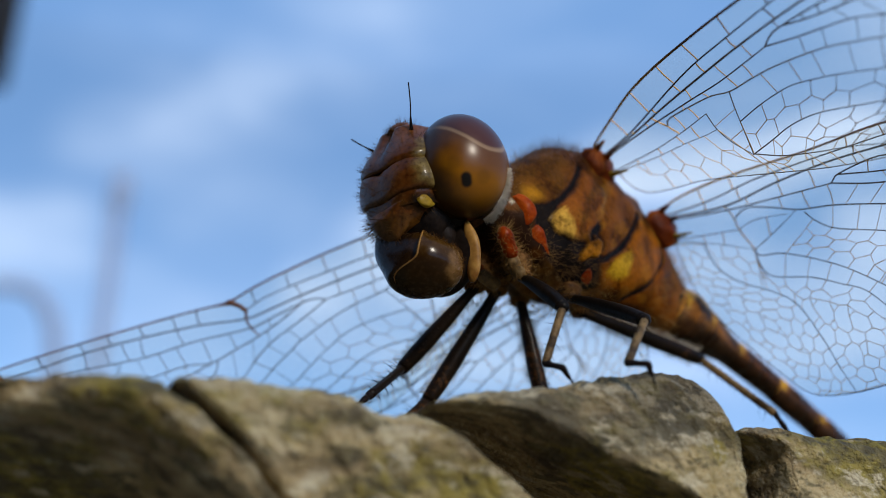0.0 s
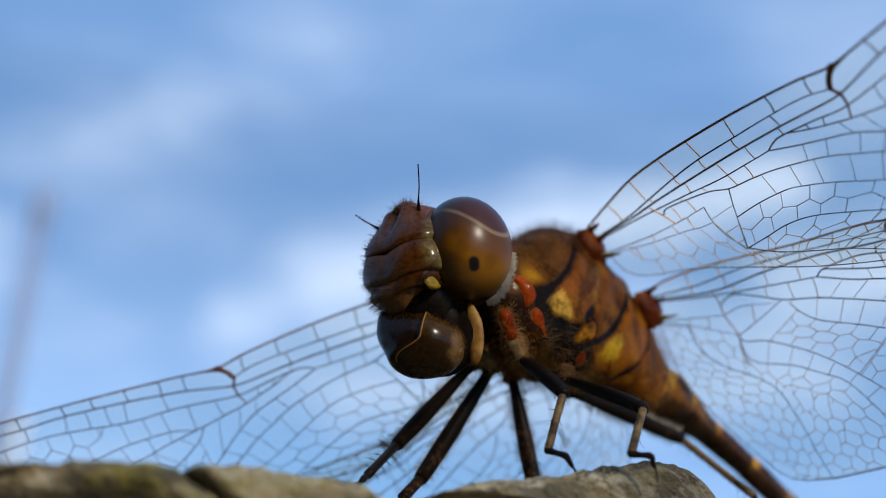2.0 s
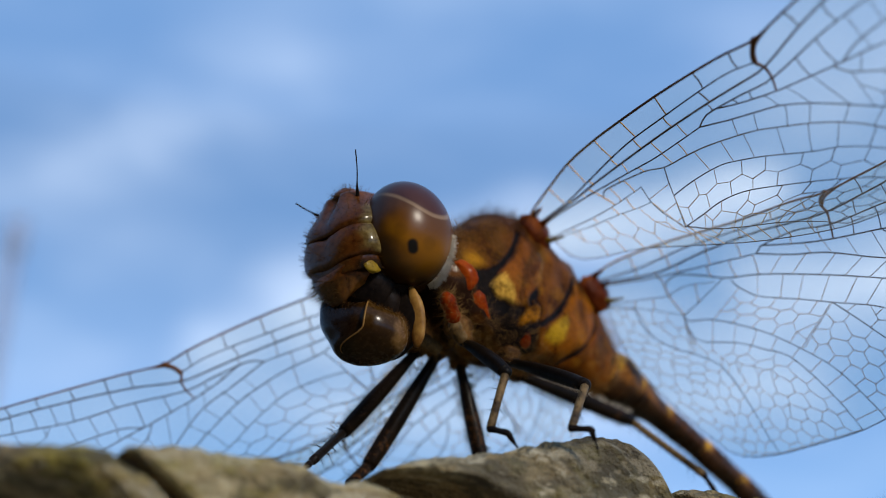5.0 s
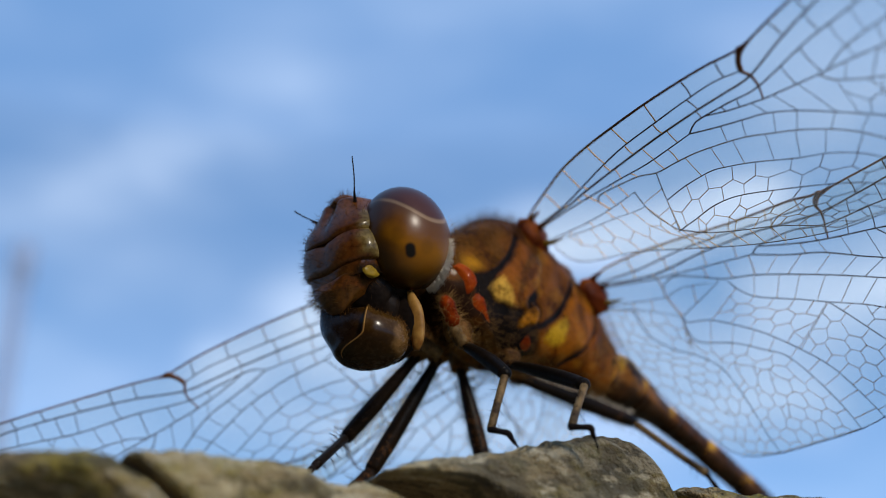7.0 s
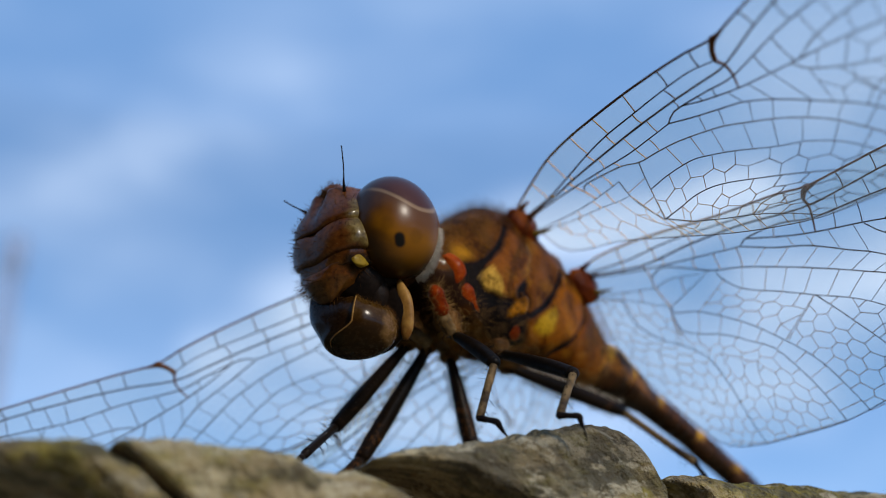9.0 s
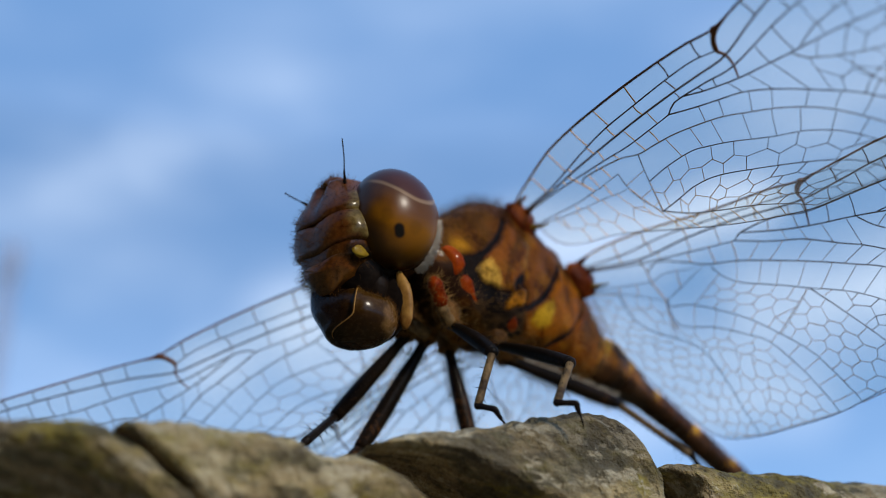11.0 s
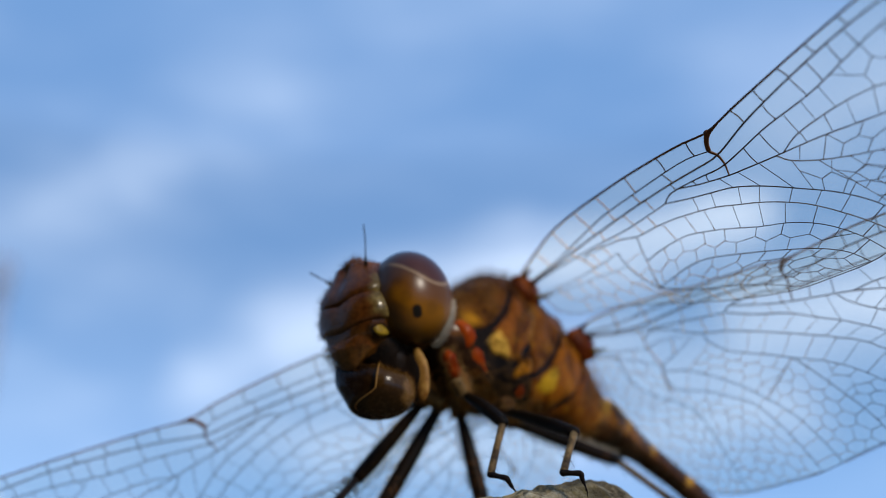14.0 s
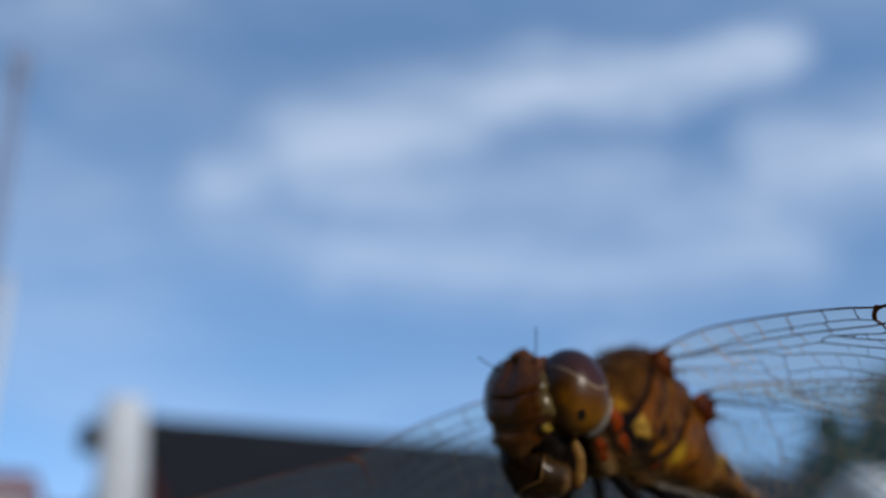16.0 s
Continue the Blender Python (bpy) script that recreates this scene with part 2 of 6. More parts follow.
def eye_material():
    """Compound eye: red-brown above, olive below, fine facets, one dark spot and a horizon reflection painted as a
    paler band between.
    """
    m, nt, p = material("compound_eye", 0.30, 0, 0.46)
    p.inputs["Specular IOR Level"].default_value = 0.06
    p.inputs["Coat Roughness"].default_value = 0.30
    N, link = nt.nodes.new, nt.links.new
    co, sep = N("ShaderNodeTexCoord"), N("ShaderNodeSeparateXYZ")
    link(co.outputs["Object"], sep.inputs[0])
    wob = N("ShaderNodeTexNoise")
    wob.inputs["Scale"].default_value = 900
    link(co.outputs["Object"], wob.inputs["Vector"])

    def calc(op, a, b2, c2=0.0):
        n = N("ShaderNodeMath")
        n.operation = op
        for k, v in enumerate((a, b2, c2)):
            if isinstance(v, float):
                n.inputs[k].default_value = v
            else:
                link(v, n.inputs[k])
        return n.outputs[0]

    # height above the border between the two fields, millimetres
    yy = calc("MULTIPLY", sep.outputs["Y"], 1000.0)
    xx = calc("MULTIPLY", sep.outputs["X"], 1000.0)
    h = calc("MULTIPLY_ADD", calc("MULTIPLY", xx, xx), 0.38, yy)
    h = calc("MULTIPLY_ADD", wob.outputs["Fac"], 0.10, h)
    mr = N("ShaderNodeMapRange")
    link(h, mr.inputs["Value"])
    mr.inputs["From Min"].default_value, mr.inputs["From Max"].default_value = -2.5, 3.5
    ramp = N("ShaderNodeValToRGB")
    e = ramp.color_ramp.elements
    e[0].position, e[0].color = 0.0, (0.085, 0.036, 0.002, 1)
    e[1].position, e[1].color = 1.0, (0.055, 0.016, 0.010, 1)
    # the pale stops near 0.67 paint the horizon's reflection into the colour
    for at, col in ((0.25, (0.19, 0.070, 0.002)), (0.42, (0.225, 0.084, 0.002)), (0.56, (0.125, 0.042, 0.003)), (0.655, (0.10, 0.036, 0.006)), (0.667, (0.26, 0.16, 0.085)),
                    (0.678, (0.24, 0.145, 0.08)), (0.692, (0.068, 0.021, 0.012)), (0.82, (0.055, 0.016, 0.010))):
        e.new(at).color = (*col, 1)
    link(mr.outputs[0], ramp.inputs["Fac"])
    blot = N("ShaderNodeTexNoise")
    blot.inputs["Scale"].default_value, blot.inputs["Detail"].default_value = 750, 3
    link(co.outputs["Object"], blot.inputs["Vector"])
    side = N("ShaderNodeMapRange")
    side.interpolation_type = "SMOOTHSTEP"
    link(calc("MULTIPLY_ADD", blot.outputs["Fac"], 1.6, calc("ABSOLUTE", xx, 0.0)), side.inputs["Value"])
    side.inputs["From Min"].default_value, side.inputs["From Max"].default_value = 1.0, 2.3
    side.inputs["To Min"].default_value, side.inputs["To Max"].default_value = 0.22, 0.95
    dim = N("ShaderNodeMix")
    dim.data_type, dim.blend_type = "RGBA", "MULTIPLY"
    dim.inputs["Factor"].default_value = 1.0
    link(ramp.outputs["Color"], dim.inputs["A"]), link(side.outputs[0], dim.inputs["B"])
    col = dim.outputs["Result"]
    for x, y, z, r, depth in SPOTS:
        d = N("ShaderNodeVectorMath")
        d.operation = "DISTANCE"
        link(co.outputs["Object"], d.inputs[0])
        d.inputs[1].default_value = (x * MM, y * MM, z * MM)
        s = N("ShaderNodeMapRange")
        s.interpolation_type = "SMOOTHSTEP"
        link(d.outputs["Value"], s.inputs["Value"])
        s.inputs["From Min"].default_value, s.inputs["From Max"].default_value = r * 0.45 * MM, r * MM
        s.inputs["To Min"].default_value, s.inputs["To Max"].default_value = depth, 0
        mix = N("ShaderNodeMix")
        mix.data_type = "RGBA"
        link(s.outputs[0], mix.inputs["Factor"])
        link(col, mix.inputs["A"])
        mix.inputs["B"].default_value = (0.004, 0.003, 0.002, 1)
        col = mix.outputs["Result"]
    link(col, p.inputs["Base Color"])
    v = N("ShaderNodeTexVoronoi")
    v.inputs["Scale"].default_value = 22000
    link(co.outputs["Object"], v.inputs["Vector"])
    bp = N("ShaderNodeBump")
    bp.inputs["Strength"].default_value, bp.inputs["Distance"].default_value = 0.12, 0.00001
    link(v.outputs["Distance"], bp.inputs["Height"])
    link(bp.outputs[0], p.inputs["Normal"])
    return m


SPOTS = [(1.21, -0.82, 1.06, 0.28, 1.0), (1.20, -1.02, 1.04, 0.28, 1.0), (1.05, -0.25, 1.45, 0.36, 0.22), (1.62, -0.85, 0.5, 0.40, 0.2), (0.55, -0.7, 1.6, 0.5, 0.3)]
EYE = eye_material()


def membrane_material():
    """Clear wing skin: lets the light through, with a thin film's gloss."""
    m = bpy.data.materials.new("wing_membrane")
    m.use_nodes = True
    nt = m.node_tree
    nt.nodes.clear()
    N, link = nt.nodes.new, nt.links.new
    out, tr, gl, mix, fr, k = (N("ShaderNodeOutputMaterial"), N("ShaderNodeBsdfTransparent"), N("ShaderNodeBsdfGlossy"), N("ShaderNodeMixShader"),
                               N("ShaderNodeFresnel"), N("ShaderNodeMath"))
    tr.inputs["Color"].default_value = (0.98, 0.965, 0.915, 1)
    gl.inputs["Roughness"].default_value = 0.18
    gl.inputs["Color"].default_value = (0.9, 0.9, 0.9, 1)
    fr.inputs["IOR"].default_value = 1.35
    k.operation = "MULTIPLY"
    k.inputs[1].default_value = 0.6
    no = N("ShaderNodeTexNoise")
    co = N("ShaderNodeTexCoord")
    no.inputs["Scale"].default_value = 900
    link(co.outputs["Object"], no.inputs["Vector"])
    bp = N("ShaderNodeBump")
    bp.inputs["Distance"].default_value, bp.inputs["Strength"].default_value = 0.0001, 0.6
    link(no.outputs["Fac"], bp.inputs["Height"])
    link(bp.outputs[0], gl.inputs["Normal"])
    link(fr.outputs[0], k.inputs[0])
    link(k.outputs[0], mix.inputs["Fac"])
    link(tr.outputs[0], mix.inputs[1]), link(gl.outputs[0], mix.inputs[2])
    # the skin is faintly milky
    milk, veil = N("ShaderNodeBsdfTranslucent"), N("ShaderNodeMixShader")
    milk.inputs["Color"].default_value = (0.88, 0.86, 0.76, 1)
    veil.inputs["Fac"].default_value = 0.09
    link(mix.outputs[0], veil.inputs[1]), link(milk.outputs[0], veil.inputs[2])
    link(veil.outputs[0], out.inputs["Surface"])
    return m


MEMBRANE = membrane_material()


def wood_material():
    """Weathered grey timber: grain along the object's local x, lichen and algae patches, fine cracks."""
    m, nt, p = material("weathered_wood", 0.85)
    N, link = nt.nodes.new, nt.links.new
    co = N("ShaderNodeTexCoord")

    def noise_at(scale, stretch, detail=6.0, rot=(0, 0, 0)):
        mp, n = N("ShaderNodeMapping"), N("ShaderNodeTexNoise")
        mp.inputs["Scale"].default_value, mp.inputs["Rotation"].default_value = stretch, rot
        n.inputs["Scale"].default_value, n.inputs["Detail"].default_value = scale, detail
        n.inputs["Roughness"].default_value = 0.65
        link(co.outputs["Object"], mp.inputs["Vector"]), link(mp.outputs[0], n.inputs["Vector"])
        return n.outputs["Fac"]

    def ramp_of(fac, stops):
        r = N("ShaderNodeValToRGB")
        r.color_ramp.elements[0].position, r.color_ramp.elements[0].color = stops[0][0], (*stops[0][1], 1)
        r.color_ramp.elements[1].position, r.color_ramp.elements[1].color = stops[-1][0], (*stops[-1][1], 1)
        for at, c in stops[1:-1]:
            r.color_ramp.elements.new(at).color = (*c, 1)
        link(fac, r.inputs["Fac"])
        return r.outputs["Color"]

    tilt = (0, radians(-52), 0)
    grain = noise_at(520, (0.22, 1, 1), 7, tilt)
    blotch = noise_at(190, (0.5, 1, 1), 6, tilt)
    moss = noise_at(240, (0.6, 1, 1), 6, (0, radians(38), 0))
    chalk = noise_at(330, (0.7, 1, 1), 5, tilt)
    speck = noise_at(1900, (1, 1, 1), 3)
    mottle = noise_at(1250, (0.45, 1, 1), 4, tilt)
    base = ramp_of(grain, [(0.36, (0.05, 0.036, 0.018)), (0.48, (0.21, 0.150, 0.070)), (0.60, (0.42, 0.325, 0.165))])

    def mixed(fac, lo, hi, a, b):
        r = N("ShaderNodeMapRange")
        r.interpolation_type = "SMOOTHSTEP"
        link(fac, r.inputs["Value"])
        r.inputs["From Min"].default_value, r.inputs["From Max"].default_value = lo, hi
        r.inputs["To Max"].default_value = 0.85
        x = N("ShaderNodeMix")
        x.data_type = "RGBA"
        link(r.outputs[0], x.inputs["Factor"]), link(a, x.inputs["A"])
        if isinstance(b, tuple):
            x.inputs["B"].default_value = b
        else:
            link(b, x.inputs["B"])
        return x.outputs["Result"]

    c = mixed(chalk, 0.53, 0.66, base, ramp_of(grain, [(0.38, (0.12, 0.095, 0.05)), (0.6, (0.46, 0.39, 0.24))]))
    c = mixed(moss, 0.46, 0.58, c, ramp_of(speck, [(0.35, (0.05, 0.042, 0.003)), (0.65, (0.25, 0.195, 0.016))]))
    c = mixed(blotch, 0.53, 0.64, c, (0.055, 0.045, 0.026, 1))
    c = mixed(mottle, 0.52, 0.60, c, ramp_of(speck, [(0.35, (0.045, 0.036, 0.018)), (0.65, (0.13, 0.105, 0.045))]))
    pale = N("ShaderNodeMath")
    pale.operation = "SUBTRACT"
    pale.inputs[0].default_value = 1.0
    link(mottle, pale.inputs[1])
    c = mixed(pale.outputs[0], 0.55, 0.64, c, ramp_of(grain, [(0.38, (0.24, 0.195, 0.12)), (0.6, (0.52, 0.45, 0.30))]))
    c = mixed(speck, 0.64, 0.76, c, (0.36, 0.32, 0.22, 1))
    link(c, p.inputs["Base Color"])
    h = N("ShaderNodeMath")
    h.operation = "ADD"
    link(grain, h.inputs[0]), link(speck, h.inputs[1])
    bp = N("ShaderNodeBump")
    bp.inputs["Strength"].default_value, bp.inputs["Distance"].default_value = 0.95, 0.0006
    link(h.outputs[0], bp.inputs["Height"])
    link(bp.outputs[0], p.inputs["Normal"])
    return m


WOOD = wood_material()
GRAVEL = mottled("pale_gravel", [(0.35, (0.17, 0.13, 0.085)), (0.6, (0.36, 0.29, 0.20))], 1.5, 0.9, 0.03, 25)
ROOF = mottled("dark_roof_tile", [(0.35, (0.009, 0.008, 0.008)), (0.65, (0.024, 0.021, 0.021))], 2.0, 0.7, 0.01, 18)
BRICK = mottled("red_brick", [(0.35, (0.16, 0.030, 0.018)), (0.65, (0.30, 0.065, 0.035))], 2.0, 0.85, 0.01, 15)
OLD_BRICK = mottled("old_brick", [(0.35, (0.05, 0.025, 0.018)), (0.65, (0.14, 0.06, 0.04))], 3.0, 0.9, 0.01, 15)
WHITE = mottled("white_paint", [(0.3, (0.62, 0.62, 0.60)), (0.7, (0.82, 0.82, 0.80))], 1.0, 0.6, 0.002, 8)
STEEL = mottled("grey_paint", [(0.36, (0.25, 0.29, 0.39)), (0.64, (0.32, 0.37, 0.48))], 20, 0.6, 0.0005, 150)
DARK = mottled("dark_metal", [(0.3, (0.012, 0.012, 0.014)), (0.7, (0.03, 0.03, 0.032))], 20, 0.6, 0.0005, 150)
LEAF = mottled("leaf", [(0.35, (0.012, 0.03, 0.006)), (0.65, (0.05, 0.085, 0.018))], 3.0, 0.7, 0.0, 20)
BARK = mottled("bark", [(0.35, (0.04, 0.03, 0.02)), (0.65, (0.13, 0.10, 0.07))], 8.0, 0.9, 0.01, 60)
GLASS = mottled("window_glass", [(0.3, (0.02, 0.025, 0.03)), (0.7, (0.04, 0.045, 0.05))], 1.0, 0.08)

# ---- mesh tools (lengths in millimetres unless said) ----


def part(name, bm, mat, parent=None, label="", unit=MM, smooth=True, at=None):
    me = bpy.data.meshes.new(name)
    if unit != 1:
        bmesh.ops.scale(bm, vec=(unit,) * 3, verts=bm.verts)
    bmesh.ops.recalc_face_normals(bm, faces=bm.faces)
    bm.to_mesh(me)
    bm.free()
    if smooth:
        me.polygons.foreach_set("use_smooth", [True] * len(me.polygons))
    me.materials.append(mat)
    ob = new(name, me)
    ob.parent = parent
    if at is not None:
        ob.matrix_basis = at
    if label:
        ob["label"] = label
    return ob


def spline(pts, n):
    """n points along a smooth curve through pts."""
    pts = [np.array(p, float) for p in pts]
    k = len(pts) - 1
    out = []
    for i in range(n):
        u = i / (n - 1) * k
        j = min(int(u), k - 1)
        t = u - j
        p1, p2 = pts[j], pts[j + 1]
        p0 = pts[j - 1] if j else 2 * p1 - p2
        p3 = pts[j + 2] if j + 2 <= k else 2 * p2 - p1
        out.append(0.5 * (2 * p1 + (p2 - p0) * t + (2 * p0 - 5 * p1 + 4 * p2 - p3) * t * t + (3 * p1 - p0 - 3 * p2 + p3) * t ** 3))
    return out


def tube(bm, pts, radii, sides=8, caps=True, squash=1.0):
    """A tube through pts; radii one per point or one for all."""
    pts = [Vector(p) for p in pts]
    if isinstance(radii, (int, float)):
        radii = [radii] * len(pts)
    rings = []
    up = Vector((0.31, 0.17, 0.93))
    for i, p in enumerate(pts):
        d = (pts[min(i + 1, len(pts) - 1)] - pts[max(i - 1, 0)]).normalized()
        x = d.cross(up)
        if x.length < 1e-3:
            x = d.cross(Vector((1, 0, 0)))
        x.normalize()
        y = d.cross(x)
        rings.append([bm.verts.new(p + (x * math.cos(2 * math.pi * k / sides) + y * math.sin(2 * math.pi * k / sides) * squash) * radii[i]) for k in range(sides)])
    for a, b in zip(rings, rings[1:]):
        for k in range(sides):
            bm.faces.new((a[k], a[(k + 1) % sides], b[(k + 1) % sides], b[k]))
    if caps and sides > 2:
        bm.faces.new(rings[0][::-1]), bm.faces.new(rings[-1])
    return rings


def loft(bm, sections, n=28, caps=True):
    """Closed skin over sections: (centre, axis_u, axis_v, half_u, half_v, power)."""
    rings = []
    for c, u, v, hu, hv, pw in sections:
        c, u, v = Vector(c), Vector(u), Vector(v)
        ring = []
        for k in range(n):
            t = 2 * math.pi * k / n
            cu, sv = math.cos(t), math.sin(t)
            ring.append(bm.verts.new(c + u * hu * math.copysign(abs(cu) ** pw, cu) + v * hv * math.copysign(abs(sv) ** pw, sv)))
        rings.append(ring)
    for a, b in zip(rings, rings[1:]):
        for k in range(n):
            bm.faces.new((a[k], a[(k + 1) % n], b[(k + 1) % n], b[k]))
    if caps:
        bm.faces.new(rings[0][::-1]), bm.faces.new(rings[-1])
    return rings


def ball(bm, c, r, seg=32, rings=20, m=None, warp=None):
    """An ellipsoid; warp(unit vector) gives a factor on its radius."""
    made = bmesh.ops.create_uvsphere(bm, u_segments=seg, v_segments=rings, radius=1)["verts"]
    for v in made:
        k = warp(v.co) if warp else 1
        q = Vector((v.co.x * r[0], v.co.y * r[1], v.co.z * r[2])) * k
        v.co = (m @ q if m else q) + Vector(c)
    return made


def box(bm, lo, hi, bevel=0.0):
    made = bmesh.ops.create_cube(bm, size=1)["verts"]
    for v in made:
        v.co = Vector([l + (h - l) * (c + 0.5) for l, h, c in zip(lo, hi, v.co)])
    if bevel:
        edges = list({e for v in made for e in v.link_edges})
        bmesh.ops.bevel(bm, geom=edges, offset=bevel, segments=2, affect="EDGES")


def bristles(bm, roots, length, radius, rng, lean=0.5):
    """Thin tapering hairs: roots are (place, outward)."""
    for p, o in roots:
        p, o = Vector(p), Vector(o).normalized()
        d = (o + Vector((rng.gauss(0, lean), rng.gauss(0, lean), rng.gauss(0, lean)))).normalized()
        ln = length * rng.uniform(0.55, 1.25)
        x = d.orthogonal().normalized() * radius
        y = d.cross(x)
        base = [bm.verts.new(p - d * 0.05 + x * math.cos(a) + y * math.sin(a)) for a in (0, 2.094, 4.189)]
        tip = bm.verts.new(p + d * ln + o * ln * 0.12)
        for k in range(3):
            bm.faces.new((base[k], base[(k + 1) % 3], tip))


def distance_to(poly, x, z, closed=True):
    """Distance from points to an outline in the plane, negative inside a closed one."""
    poly = np.array(poly, float)
    ends = np.roll(poly, -1, 0) if closed else poly[1:]
    best, inside = np.full(x.shape, 1e9), np.zeros(x.shape, bool)
    for (ax, az), (bx, bz) in zip(poly, ends):
        dx, dz = bx - ax, bz - az
        t = np.clip(((x - ax) * dx + (z - az) * dz) / (dx * dx + dz * dz + 1e-12), 0, 1)
        best = np.minimum(best, np.hypot(x - ax - t * dx, z - az - t * dz))
        if closed:
            cross = (az > z) != (bz > z)
            inside ^= cross & (x < dx * (z - az) / (dz if abs(dz) > 1e-9 else 1e-9) + ax)
    return np.where(inside, -best, best)


def ease(lo, hi, v):
    t = np.clip((v - lo) / (hi - lo), 0, 1)
    return t * t * (3 - 2 * t)


def lay(col, tint, w):
    return col + (np.array(tint) - col) * w[:, None]


def paint(ob, rule):
    """Store the markings of a cuticle: rule(places in mm) gives a colour for each."""
    n = len(ob.data.vertices)
    co = np.empty(n * 3)
    ob.data.vertices.foreach_get("co", co)
    co = co.reshape(-1, 3) / MM
    at = ob.data.color_attributes.new("pigment", "FLOAT_COLOR", "POINT")
    rgba = np.ones((n, 4))
    rgba[:, :3] = rule(co)
    at.data.foreach_set("color", rgba.ravel())
    return ob


def wobble(co, size, amount, seed=0.0):
    return amount * np.array([noise.noise(Vector(p) / size + Vector((seed, 3.1, 7.7))) for p in co])

# ---- ground and the weathered post ----
bm = bmesh.new()
bmesh.ops.create_grid(bm, x_segments=60, y_segments=60, size=1500)
for v in bm.verts:
    d = v.co.xy.length
    v.co.z = 0.25 * noise.noise(v.co * 0.02) * min(1, d / 60) - (0.3 if d > 60 else 0)
tagged(part("ground", bm, GRAVEL, unit=1), "pale dry gravel reaching to the horizon", "ground", kind="structure")

ALONG = Vector((0.897, 0.441, 0)).normalized()
OUT = Vector((ALONG.y, -ALONG.x, 0))
RIM = Vector((-2.35, 33.12, 0))         # a place on the rim, millimetres from the first level
post_frame = Matrix((( ALONG.x, -OUT.x, 0, RIM.x * MM), (ALONG.y, -OUT.y, 0, RIM.y * MM), (0, 0, 1, 0), (0, 0, 0, 1)))


def smooth(a, b, x):
    t = min(max((x - a) / (b - a), 0), 1)
    return t * t * (3 - 2 * t)


def along(knots, s):
    """A smooth height over the rim through a few (place, height) knots."""
    k = max(0, min(len(knots) - 2, sum(1 for q in knots if q[0] <= s) - 1))
    (s0, z0), (s1, z1) = knots[k], knots[k + 1]
    t = min(max((s - s0) / (s1 - s0), 0), 1)
    before, after = knots[max(k - 1, 0)], knots[min(k + 2, len(knots) - 1)]
    m0 = (z1 - before[1]) / (s1 - before[0]) * (s1 - s0)
    m1 = (after[1] - z0) / (after[0] - s0) * (s1 - s0)
    return (2 * t ** 3 - 3 * t * t + 1) * z0 + (t ** 3 - 2 * t * t + t) * m0 + (3 * t * t - 2 * t ** 3) * z1 + (t ** 3 - t * t) * m1


